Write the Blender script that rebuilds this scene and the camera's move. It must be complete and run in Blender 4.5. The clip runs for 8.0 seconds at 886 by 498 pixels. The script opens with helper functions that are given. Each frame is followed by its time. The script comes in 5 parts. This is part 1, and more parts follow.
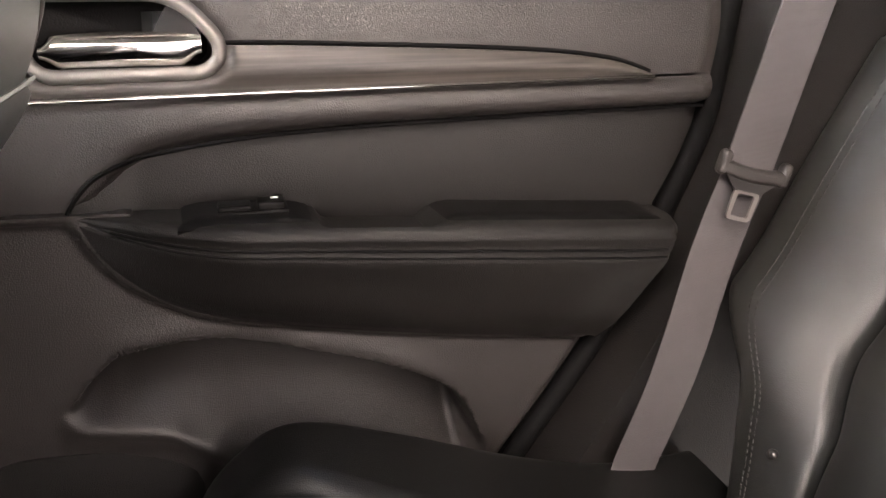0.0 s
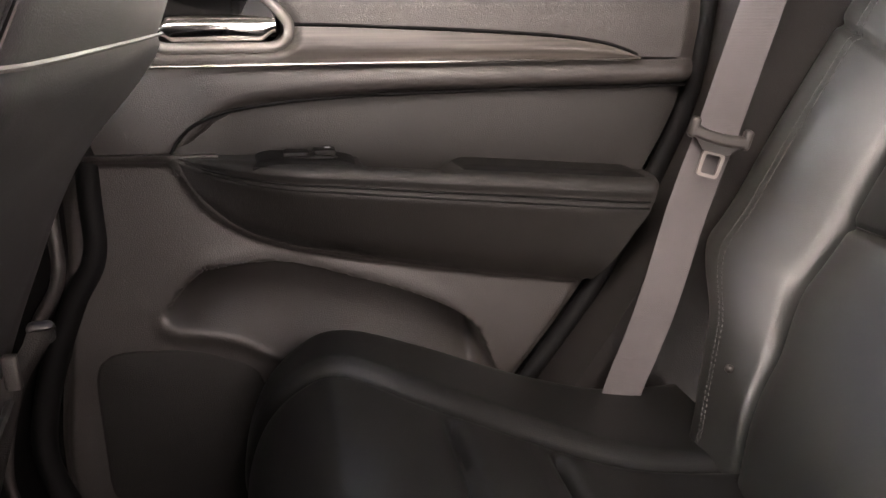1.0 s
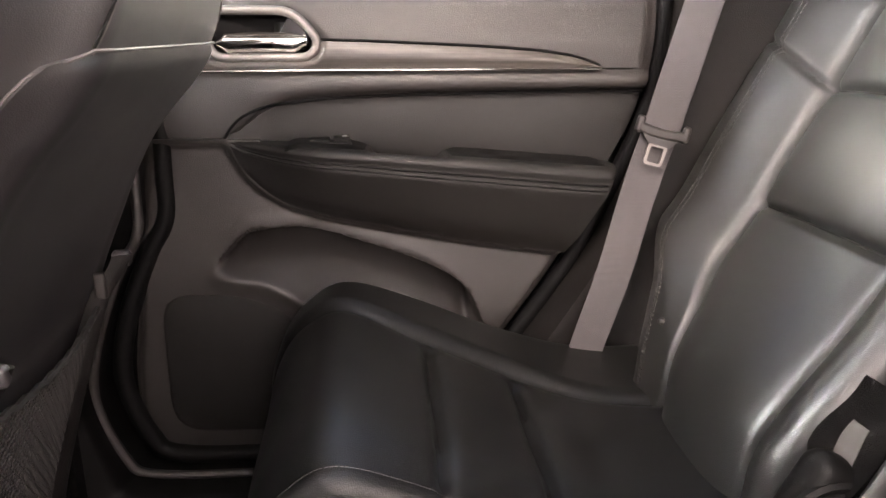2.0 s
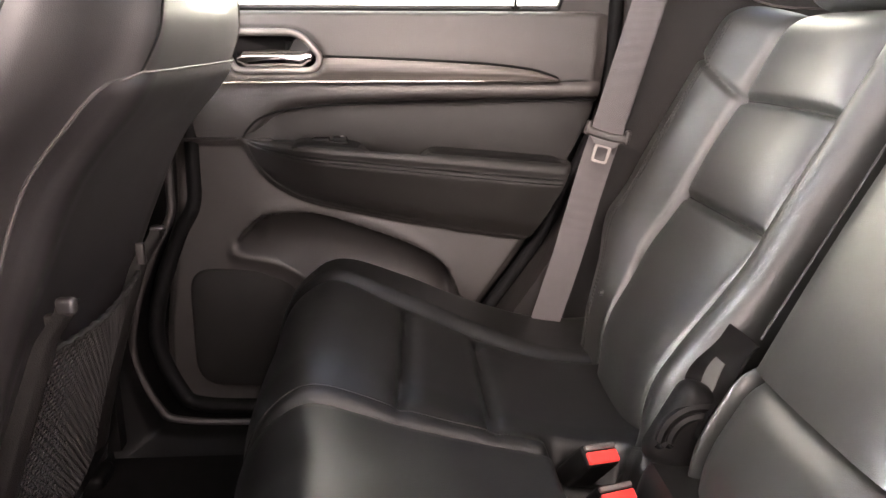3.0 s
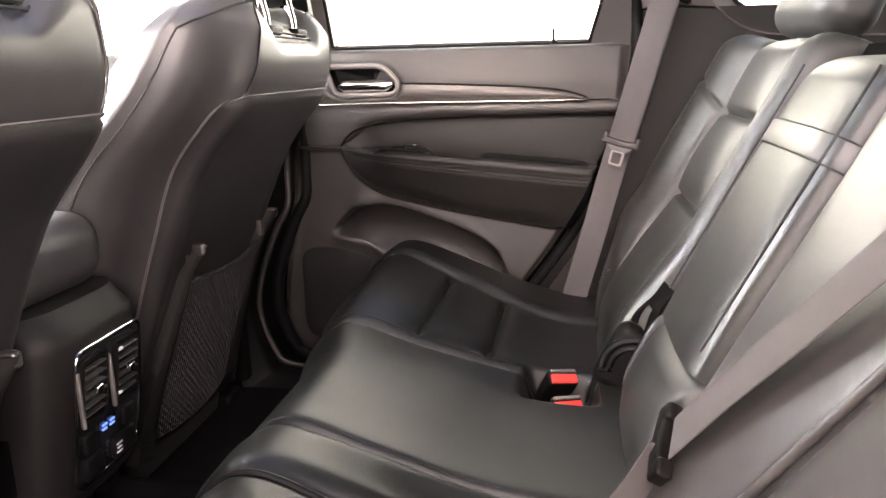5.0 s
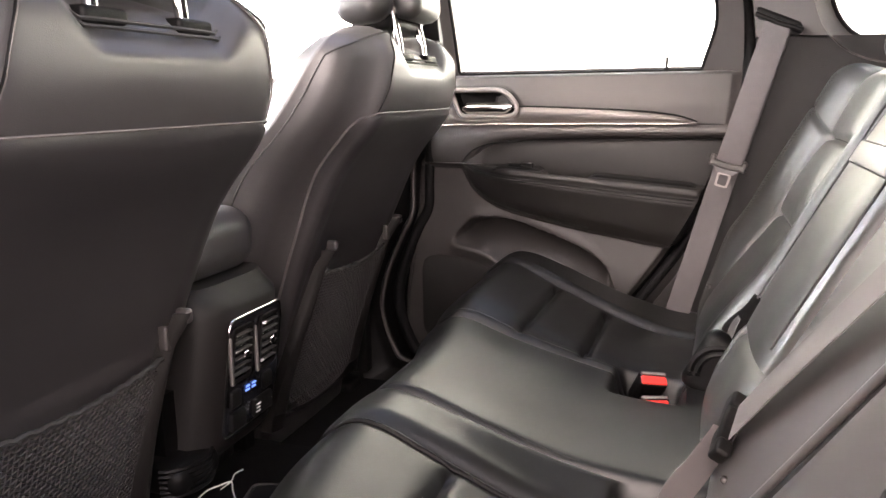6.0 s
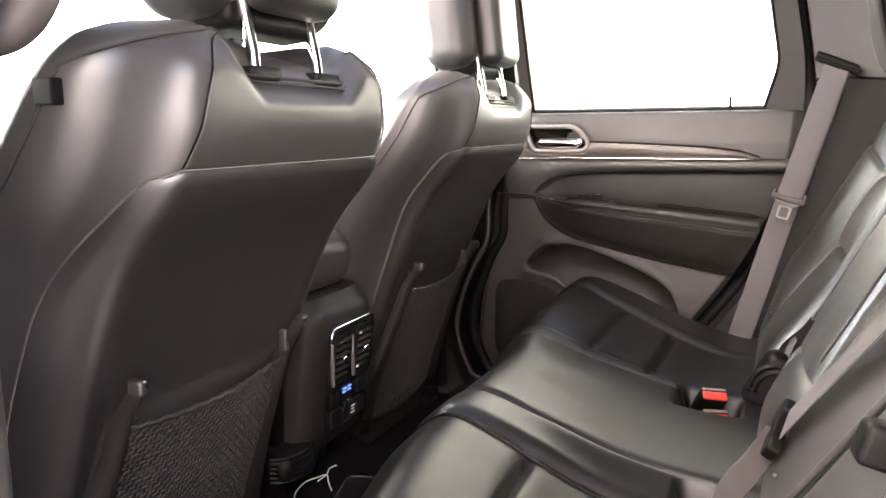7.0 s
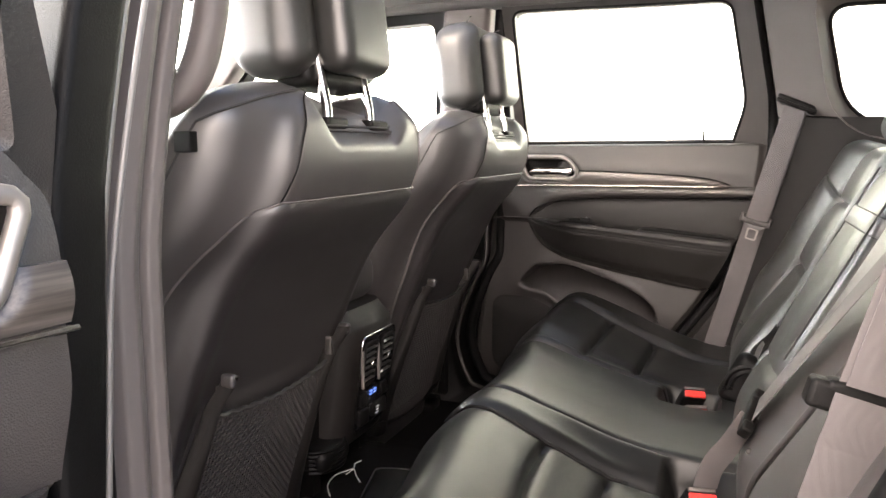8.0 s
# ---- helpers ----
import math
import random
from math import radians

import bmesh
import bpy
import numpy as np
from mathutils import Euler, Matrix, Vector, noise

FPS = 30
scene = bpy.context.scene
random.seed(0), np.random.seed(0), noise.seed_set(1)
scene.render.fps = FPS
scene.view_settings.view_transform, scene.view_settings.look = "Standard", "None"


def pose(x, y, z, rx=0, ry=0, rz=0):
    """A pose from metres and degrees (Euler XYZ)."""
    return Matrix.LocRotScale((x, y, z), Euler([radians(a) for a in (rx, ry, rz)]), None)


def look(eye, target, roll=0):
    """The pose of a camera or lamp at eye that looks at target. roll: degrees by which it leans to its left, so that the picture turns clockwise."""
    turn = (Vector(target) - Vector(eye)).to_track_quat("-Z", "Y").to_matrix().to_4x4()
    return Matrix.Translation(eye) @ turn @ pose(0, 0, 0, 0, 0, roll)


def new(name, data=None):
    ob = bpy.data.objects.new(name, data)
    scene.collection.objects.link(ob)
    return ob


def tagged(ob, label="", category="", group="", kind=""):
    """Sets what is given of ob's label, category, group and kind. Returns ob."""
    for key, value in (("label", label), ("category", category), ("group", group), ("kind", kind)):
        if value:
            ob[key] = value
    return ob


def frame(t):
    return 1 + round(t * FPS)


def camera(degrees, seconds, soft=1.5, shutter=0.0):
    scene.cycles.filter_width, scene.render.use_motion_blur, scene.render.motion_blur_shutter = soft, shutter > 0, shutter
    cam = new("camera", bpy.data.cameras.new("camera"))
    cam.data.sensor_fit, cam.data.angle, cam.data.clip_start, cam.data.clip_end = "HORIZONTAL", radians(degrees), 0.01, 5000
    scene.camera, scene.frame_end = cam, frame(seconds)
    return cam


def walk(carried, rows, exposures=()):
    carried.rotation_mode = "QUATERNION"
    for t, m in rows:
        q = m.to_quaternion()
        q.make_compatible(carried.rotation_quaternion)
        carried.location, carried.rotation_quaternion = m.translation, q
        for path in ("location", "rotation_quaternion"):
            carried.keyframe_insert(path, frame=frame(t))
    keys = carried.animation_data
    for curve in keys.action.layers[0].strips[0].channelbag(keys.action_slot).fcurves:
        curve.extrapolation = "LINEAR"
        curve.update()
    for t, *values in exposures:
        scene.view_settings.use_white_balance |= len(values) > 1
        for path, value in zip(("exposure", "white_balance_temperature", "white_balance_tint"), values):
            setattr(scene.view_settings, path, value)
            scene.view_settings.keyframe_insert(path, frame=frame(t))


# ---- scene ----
cam = camera(61.2, 8.0)
PATH = [
    (0, (-0.038, 0.107, 1.275), (0.505, 1.907, 0.592), -0.0),
    (0.5, (-0.047, 0.021, 1.257), (0.417, 1.857, 0.613), -0.2),
    (1, (-0.04, -0.069, 1.247), (0.349, 1.792, 0.626), -0.0),
    (1.5, (-0.003, -0.178, 1.233), (0.271, 1.717, 0.656), -0.1),
    (3, (0.087, -0.481, 1.256), (0.204, 1.44, 0.713), 0.1),
    (3.5, (0.131, -0.576, 1.259), (0.194, 1.354, 0.738), -0.3),
    (4, (0.172, -0.678, 1.264), (0.138, 1.255, 0.751), -1.0),
    (5.3, (0.325, -0.817, 1.257), (-0.079, 1.088, 0.803), -1.2),
    (5.5, (0.338, -0.841, 1.253), (-0.131, 1.053, 0.815), -1.0),
    (6, (0.351, -0.904, 1.252), (-0.285, 0.949, 0.852), -0.7),
    (6.5, (0.37, -0.961, 1.25), (-0.385, 0.857, 0.896), -0.6),
    (7, (0.369, -1.039, 1.262), (-0.425, 0.769, 0.944), -0.5),
    (7.5, (0.358, -1.143, 1.28), (-0.413, 0.68, 0.992), -0.4),
    (8, (0.362, -1.229, 1.285), (-0.365, 0.616, 1.021), -0.3),
]
EXPOSURES = [(0, 3.62, 7000, 16), (0.7, 3.7, 7000, 16), (1.5, 3.95, 7000, 17), (3, 4.0, 7000, 19), (3.5, 3.92, 7000, 20), (4, 3.8, 7000, 20), (5.5, 3.8, 6900, 19), (6.7, 3.95, 6900, 17), (8, 3.66, 7000, 13)]
walk(cam, [(t, look(eye, target, roll)) for t, eye, target, roll in PATH], EXPOSURES)

# ---- world and light ----
world = bpy.data.worlds.new("world")
scene.world = world
world.use_nodes = True
wn, wl = world.node_tree.nodes, world.node_tree.links
sky = wn.new("ShaderNodeTexSky")
sky.sky_type = "NISHITA"
sky.sun_disc = False
sky.sun_elevation, sky.sun_rotation = radians(35.0), radians(205.4)
sky.air_density, sky.dust_density, sky.ozone_density = 1.0, 4.0, 0.6
wl.new(sky.outputs[0], wn["Background"].inputs[0])
wn["Background"].inputs[1].default_value = 0.15

sun = new("sun", bpy.data.lights.new("sun", "SUN"))
sun.data.energy, sun.data.angle, sun.data.color = 0.7, radians(40), (1.0, 0.92, 0.88)
sun.matrix_world = look((-1.9, -4, 4.0), (0, 0, 0.9))


# ---- materials ----
def material(name, color, rough=0.5, metal=0.0, spec=0.5, vary=0.0, vary_scale=6.0, grain=0.0, grain_scale=400.0,
             grain_kind="noise", tint=None, rough_vary=0.0, coat=0.0):
    """A principled surface with patchy colour, patchy gloss and a fine relief."""
    m = bpy.data.materials.new(name)
    m.use_nodes = True
    n, l = m.node_tree.nodes, m.node_tree.links
    b = n["Principled BSDF"]
    b.inputs["Base Color"].default_value = (*color, 1)
    b.inputs["Roughness"].default_value = rough
    b.inputs["Metallic"].default_value = metal
    b.inputs["Specular IOR Level"].default_value = spec
    b.inputs["Coat Weight"].default_value = coat
    co = n.new("ShaderNodeTexCoord")
    if vary or rough_vary:
        t = n.new("ShaderNodeTexNoise")
        t.inputs["Scale"].default_value, t.inputs["Detail"].default_value = vary_scale, 6
        l.new(co.outputs["Object"], t.inputs["Vector"])
        if vary:
            mix = n.new("ShaderNodeMix")
            mix.data_type = "RGBA"
            other = tint or tuple(c * (1 + vary) for c in color)
            mix.inputs[6].default_value = (*(c * (1 - vary) for c in color), 1)
            mix.inputs[7].default_value = (*other, 1)
            l.new(t.outputs["Fac"], mix.inputs[0])
            l.new(mix.outputs[2], b.inputs["Base Color"])
        if rough_vary:
            r = n.new("ShaderNodeMapRange")
            r.inputs["From Min"].default_value, r.inputs["From Max"].default_value = 0.3, 0.7
            r.inputs["To Min"].default_value, r.inputs["To Max"].default_value = rough - rough_vary, rough + rough_vary
            l.new(t.outputs["Fac"], r.inputs["Value"])
            l.new(r.outputs[0], b.inputs["Roughness"])
    if grain:
        if grain_kind == "cells":
            g = n.new("ShaderNodeTexVoronoi")
            out = g.outputs["Distance"]
        else:
            g = n.new("ShaderNodeTexNoise")
            g.inputs["Detail"].default_value = 3
            out = g.outputs["Fac"]
        g.inputs["Scale"].default_value = grain_scale
        l.new(co.outputs["Object"], g.inputs["Vector"])
        bump = n.new("ShaderNodeBump")
        bump.inputs["Strength"].default_value, bump.inputs["Distance"].default_value = grain, 0.001
        l.new(out, bump.inputs["Height"])
        l.new(bump.outputs[0], b.inputs["Normal"])
    return m


def wood_material(stretch):
    """Dark open-pore trim with long streaks."""
    m = material("dark_wood", (0.06, 0.055, 0.05), 0.42)
    n, l = m.node_tree.nodes, m.node_tree.links
    b, co, mp = n["Principled BSDF"], n.new("ShaderNodeTexCoord"), n.new("ShaderNodeMapping")
    mp.inputs["Scale"].default_value = stretch
    t, ramp, bump = n.new("ShaderNodeTexNoise"), n.new("ShaderNodeValToRGB"), n.new("ShaderNodeBump")
    t.inputs["Scale"].default_value, t.inputs["Detail"].default_value = 1.2, 7
    ramp.color_ramp.elements[0].position, ramp.color_ramp.elements[1].position = 0.35, 0.68
    ramp.color_ramp.elements[0].color, ramp.color_ramp.elements[1].color = (0.021, 0.018, 0.016, 1), (0.056, 0.048, 0.042, 1)
    bump.inputs["Strength"].default_value, bump.inputs["Distance"].default_value = 0.12, 0.0006
    l.new(co.outputs["Object"], mp.inputs[0])
    l.new(mp.outputs[0], t.inputs["Vector"])
    l.new(t.outputs["Fac"], ramp.inputs[0])
    l.new(ramp.outputs[0], b.inputs["Base Color"])
    l.new(t.outputs["Fac"], bump.inputs["Height"])
    l.new(bump.outputs[0], b.inputs["Normal"])
    return m


def webbing_material():
    """Belt webbing: fine ribs along the weave."""
    m = material("belt_webbing", (0.062, 0.056, 0.057), 0.62, spec=0.35, vary=0.12, vary_scale=60)
    n, l = m.node_tree.nodes, m.node_tree.links
    co, w, bump = n.new("ShaderNodeTexCoord"), n.new("ShaderNodeTexWave"), n.new("ShaderNodeBump")
    w.inputs["Scale"].default_value, w.inputs["Distortion"].default_value = 420, 1.0
    w.bands_direction = "Z"
    bump.inputs["Strength"].default_value, bump.inputs["Distance"].default_value = 0.35, 0.001
    l.new(co.outputs["Object"], w.inputs["Vector"])
    l.new(w.outputs["Fac"], bump.inputs["Height"])
    l.new(bump.outputs[0], n["Principled BSDF"].inputs["Normal"])
    return m


def glass_material(name, color):
    m = bpy.data.materials.new(name)
    m.use_nodes = True
    b = m.node_tree.nodes["Principled BSDF"]
    b.inputs["Base Color"].default_value = (*color, 1)
    b.inputs["Roughness"].default_value = 0.0
    b.inputs["IOR"].default_value = 1.45
    b.inputs["Transmission Weight"].default_value = 1.0
    return m


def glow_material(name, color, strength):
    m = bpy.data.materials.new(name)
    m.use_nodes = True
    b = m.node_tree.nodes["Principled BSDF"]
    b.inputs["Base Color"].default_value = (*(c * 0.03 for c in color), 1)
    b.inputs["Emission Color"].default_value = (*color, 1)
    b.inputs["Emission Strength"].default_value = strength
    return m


# Seat leather in three tones: shade and light are put into the colour.
LEATHER_SHADED = material("shaded_leather", (0.0050, 0.0050, 0.0049), 0.38, spec=0.36, vary=0.25, vary_scale=5, grain=0.2, grain_scale=900, grain_kind="cells", rough_vary=0.05)
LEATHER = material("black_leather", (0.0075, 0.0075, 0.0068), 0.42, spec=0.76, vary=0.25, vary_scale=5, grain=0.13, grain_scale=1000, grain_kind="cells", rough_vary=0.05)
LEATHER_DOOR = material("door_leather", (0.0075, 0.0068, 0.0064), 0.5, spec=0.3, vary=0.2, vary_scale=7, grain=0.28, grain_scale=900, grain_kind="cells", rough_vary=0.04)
LEATHER_LIT = material("lit_leather", (0.027, 0.0246, 0.0248), 0.39, spec=0.9, vary=0.2, vary_scale=5, grain=0.12, grain_scale=1000, grain_kind="cells", rough_vary=0.04)
THREAD = material("grey_thread", (0.019, 0.0178, 0.017), 0.7)
THREAD_PALE = material("pale_thread", (0.075, 0.066, 0.063), 0.6)
THREAD_DARK = material("dark_thread", (0.010, 0.0097, 0.0095), 0.7)
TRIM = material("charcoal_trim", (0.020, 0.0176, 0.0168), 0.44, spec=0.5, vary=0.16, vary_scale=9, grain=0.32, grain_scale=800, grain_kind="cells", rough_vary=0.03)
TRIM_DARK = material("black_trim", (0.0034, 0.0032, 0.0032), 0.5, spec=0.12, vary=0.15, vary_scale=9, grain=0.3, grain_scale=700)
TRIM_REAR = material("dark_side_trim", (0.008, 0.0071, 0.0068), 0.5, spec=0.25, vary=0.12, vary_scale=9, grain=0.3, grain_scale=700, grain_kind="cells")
PILLAR = material("grey_pillar_trim", (0.075, 0.065, 0.062), 0.55, spec=0.4, vary=0.08, vary_scale=6, grain=0.12, grain_scale=1100, grain_kind="cells")
RUBBER = material("black_rubber", (0.0028, 0.0027, 0.0028), 0.6, spec=0.1, vary=0.2, vary_scale=20)
CARPET = material("black_carpet", (0.0055, 0.0051, 0.005), 0.95, spec=0.04, vary=0.4, vary_scale=60, grain=1.0, grain_scale=900)
HEADLINER = material("grey_headliner", (0.13, 0.125, 0.118), 0.9, spec=0.2, vary=0.06, vary_scale=20, grain=0.5, grain_scale=900)
WEB = webbing_material()
WOOD = wood_material((5, 300, 300))
WOOD_TURNED = wood_material((300, 5, 300))
CHROME = material("chrome", (0.75, 0.74, 0.72), 0.12, metal=1.0, rough_vary=0.04, vary_scale=30)
SATIN = material("satin_silver", (0.2, 0.187, 0.175), 0.45, metal=0.75, vary=0.06, vary_scale=20)
SATIN_DARK = material("dark_satin_metal", (0.05, 0.048, 0.048), 0.28, metal=0.7, vary=0.06, vary_scale=20)
RED = material("red_plastic", (0.62, 0.035, 0.03), 0.4, vary=0.08, vary_scale=30)
BLACK_GLOSS = material("gloss_black", (0.008, 0.008, 0.009), 0.18, coat=0.3)
SEATBACK = material("seatback_vinyl", (0.017, 0.0152, 0.0156), 0.34, spec=0.9, vary=0.15, vary_scale=6, grain=0.1, grain_scale=900, grain_kind="cells", rough_vary=0.03)
NET = material("black_net", (0.021, 0.0192, 0.019), 0.75, spec=0.25)
PAINT = material("dark_car_paint", (0.012, 0.012, 0.013), 0.2, coat=0.8)
EDGE = material("painted_door_edge", (0.10, 0.097, 0.095), 0.45, metal=0.2)
GLASS_DARK = glass_material("tinted_glass", (0.42, 0.423, 0.405))
GLASS_ADDED = glass_material("added_dark_glass", (0.42, 0.42, 0.42))
GLASS = glass_material("clear_glass", (0.98, 0.99, 0.98))
PRINT = material("grey_print", (0.6, 0.6, 0.58), 0.6)
WHITE_PRINT = material("white_print", (0.7, 0.7, 0.7), 0.6)
BLUE_GLOW = glow_material("blue_display", (0.15, 0.3, 1.0), 0.12)
GROUND_BOUNCE = material("pale_bounce_ground", (0.27, 0.245, 0.232), 0.8, vary=0.1, vary_scale=2, grain=0.4, grain_scale=60)
BACKDROP = glow_material("pale_backdrop_glow", (0.98, 1.0, 0.89), 2.45)
BACKDROP_FRONT = glow_material("front_backdrop_glow", (0.92, 0.97, 1.0), 7.0)
# Unseen glow added on the left to brighten the seat backs.
FILL_LEFT = glow_material("unseen_left_fill", (1.0, 0.9, 0.86), 1.7)
LABEL = material("pale_label", (0.05, 0.048, 0.045), 0.8, vary=0.1, vary_scale=40)
PLASTIC_WHITE = material("white_cable", (0.75, 0.74, 0.7), 0.4)


# ---- mesh tools ----
def thing(name, at, label, category, group="", kind=""):
    e = new(name)
    e.empty_display_size = 0.05
    e.location = at
    return tagged(e, label, category, group, kind)


def origin(ob):
    p = Vector((0, 0, 0))
    while ob is not None:
        p = p + ob.location
        ob = ob.parent
    return p


def link(name, verts, faces, mat, parent=None, label="", smooth=True, at=None):
    """One mesh object from world-space vertices, under a thing or a part, or on its own with its origin at `at`."""
    base = origin(parent) if parent is not None else Vector(at or (0, 0, 0))
    me = bpy.data.meshes.new(name)
    me.from_pydata([tuple(Vector(v) - base) for v in verts], [], faces)
    me.materials.append(mat)
    b = bmesh.new()
    b.from_mesh(me)
    bmesh.ops.recalc_face_normals(b, faces=b.faces)
    b.to_mesh(me)
    b.free()
    if smooth:
        me.polygons.foreach_set("use_smooth", [True] * len(me.polygons))
    me.update()
    ob = new(name, me)
    if parent is not None:
        ob.parent = parent
    else:
        ob.location = base
    if smooth:
        me.set_sharp_from_angle(angle=radians(50))
    if label:
        ob["label"] = label
    return ob


class Shape:
    """Vertices and faces gathered before they are linked."""

    def __init__(self):
        self.v, self.f = [], []

    def add(self, verts, faces):
        k = len(self.v)
        self.v += [Vector(p) for p in verts]
        self.f += [tuple(i + k for i in f) for f in faces]
        return self

    def warp(self, fn):
        self.v = [Vector(fn(p)) for p in self.v]
        return self


def spline(*pts):
    """A smooth function through (x, y) pairs, level beyond its ends."""
    xs, ys = [p[0] for p in pts], [p[1] for p in pts]
    n = len(xs)
    d = [(ys[i + 1] - ys[i]) / (xs[i + 1] - xs[i]) for i in range(n - 1)]
    m = [d[0]] + [0.0 if d[i - 1] * d[i] <= 0 else 2 * d[i - 1] * d[i] / (d[i - 1] + d[i]) for i in range(1, n - 1)] + [d[-1]]

    def f(x):
        if x <= xs[0]:
            return ys[0]
        if x >= xs[-1]:
            return ys[-1]
        i = max(k for k in range(n - 1) if xs[k] <= x)
        h = xs[i + 1] - xs[i]
        t = (x - xs[i]) / h
        return ((1 + 2 * t) * (1 - t) ** 2 * ys[i] + t * (1 - t) ** 2 * h * m[i] + t * t * (3 - 2 * t) * ys[i + 1] + t * t * (t - 1) * h * m[i + 1])

    return f


def step(a, b, x):
    """Smooth 0 to 1 as x goes from a to b."""
    t = min(1.0, max(0.0, (x - a) / (b - a)))
    return t * t * (3 - 2 * t)


def lerp(a, b, t):
    return a + (b - a) * t


def dip(d, w):
    """A rounded groove of half-width w."""
    return math.exp(-(d / w) ** 2)


def slab(front, back, nu, nv):
    """A closed sheet between two surfaces over the unit square."""
    s = Shape()
    for fn in (front, back):
        s.v += [Vector(fn(i / nu, j / nv)) for j in range(nv + 1) for i in range(nu + 1)]
    w, k = nu + 1, (nu + 1) * (nv + 1)
    for j in range(nv):
        for i in range(nu):
            a = j * w + i
            s.f.append((a, a + 1, a + w + 1, a + w))
            s.f.append((a + k, a + w + k, a + w + 1 + k, a + 1 + k))
    ring = [i for i in range(w)] + [j * w + nu for j in range(1, nv + 1)] + [nv * w + i for i in range(nu - 1, -1, -1)] + [j * w for j in range(nv - 1, 0, -1)]
    for a, b in zip(ring, ring[1:] + ring[:1]):
        s.f.append((b, a, a + k, b + k))
    return s


def rbox(c, size, r, seg=4, mid=(1, 1, 1)):
    """A box with rounded edges, `mid` cells between the roundings."""
    half = [v / 2 for v in size]
    axes = []
    for h, m in zip(half, mid):
        inner = max(h - r, 1e-5)
        ends = [r * math.tan(k / seg * math.pi / 4) for k in range(1, seg + 1)]
        lin = [lerp(-inner, inner, i / m) for i in range(m + 1)]
        axes.append([-inner - e for e in reversed(ends)] + lin + [inner + e for e in ends])
    index, s = {}, Shape()

    def vert(i, j, k):
        key = (i, j, k)
        if key not in index:
            p = [axes[0][i], axes[1][j], axes[2][k]]
            q = [max(-max(h - r, 1e-5), min(max(h - r, 1e-5), v)) for v, h in zip(p, half)]
            d = Vector(p) - Vector(q)
            e = Vector(q) + (d.normalized() * r if d.length > 1e-9 else d)
            index[key] = len(s.v)
            s.v.append(e + Vector(c))
        return index[key]

    n = [len(a) - 1 for a in axes]
    for i in range(n[0]):
        for j in range(n[1]):
            s.f.append((vert(i, j, 0), vert(i, j + 1, 0), vert(i + 1, j + 1, 0), vert(i + 1, j, 0)))
            s.f.append((vert(i, j, n[2]), vert(i + 1, j, n[2]), vert(i + 1, j + 1, n[2]), vert(i, j + 1, n[2])))
    for i in range(n[0]):
        for k in range(n[2]):
            s.f.append((vert(i, 0, k), vert(i + 1, 0, k), vert(i + 1, 0, k + 1), vert(i, 0, k + 1)))
            s.f.append((vert(i, n[1], k), vert(i, n[1], k + 1), vert(i + 1, n[1], k + 1), vert(i + 1, n[1], k)))
    for j in range(n[1]):
        for k in range(n[2]):
            s.f.append((vert(0, j, k), vert(0, j, k + 1), vert(0, j + 1, k + 1), vert(0, j + 1, k)))
            s.f.append((vert(n[0], j, k), vert(n[0], j + 1, k), vert(n[0], j + 1, k + 1), vert(n[0], j, k + 1)))
    return s


def tube(pts, r, n=8, closed=False, flat=1.0, up=(0, 0, 1)):
    """A round or flattened rod along points."""
    pts = [Vector(p) for p in pts]
    s, m = Shape(), len(pts)
    for i, p in enumerate(pts):
        a = pts[(i - 1) % m] if closed or i > 0 else p
        b = pts[(i + 1) % m] if closed or i < m - 1 else p
        t = (b - a).normalized()
        side = t.cross(Vector(up))
        if side.length < 1e-3:
            side = t.cross(Vector((1, 0, 0)))
        side.normalize()
        top = side.cross(t).normalized()
        for k in range(n):
            g = 2 * math.pi * k / n
            s.v.append(p + side * (math.cos(g) * r) + top * (math.sin(g) * r * flat))
    for i in range(m if closed else m - 1):
        for k in range(n):
            a, b = i * n + k, i * n + (k + 1) % n
            c, d = ((i + 1) % m) * n + (k + 1) % n, ((i + 1) % m) * n + k
            s.f.append((a, b, c, d))
    if not closed:
        s.f.append(tuple(reversed(range(n))))
        s.f.append(tuple((m - 1) * n + k for k in range(n)))
    return s


def smooth_path(pts, per=8, closed=False):
    """Catmull-Rom points through the given ones."""
    pts = [Vector(p) for p in pts]
    n, out = len(pts), []
    for i in range(n if closed else n - 1):
        p0 = pts[(i - 1) % n] if closed or i > 0 else pts[i]
        p1, p2 = pts[i], pts[(i + 1) % n]
        p3 = pts[(i + 2) % n] if closed or i + 2 < n else p2
        for k in range(per):
            t = k / per
            out.append(0.5 * ((2 * p1) + (p2 - p0) * t + (2 * p0 - 5 * p1 + 4 * p2 - p3) * t * t + (3 * p1 - p0 - 3 * p2 + p3) * t ** 3))
    if not closed:
        out.append(pts[-1])
    return out


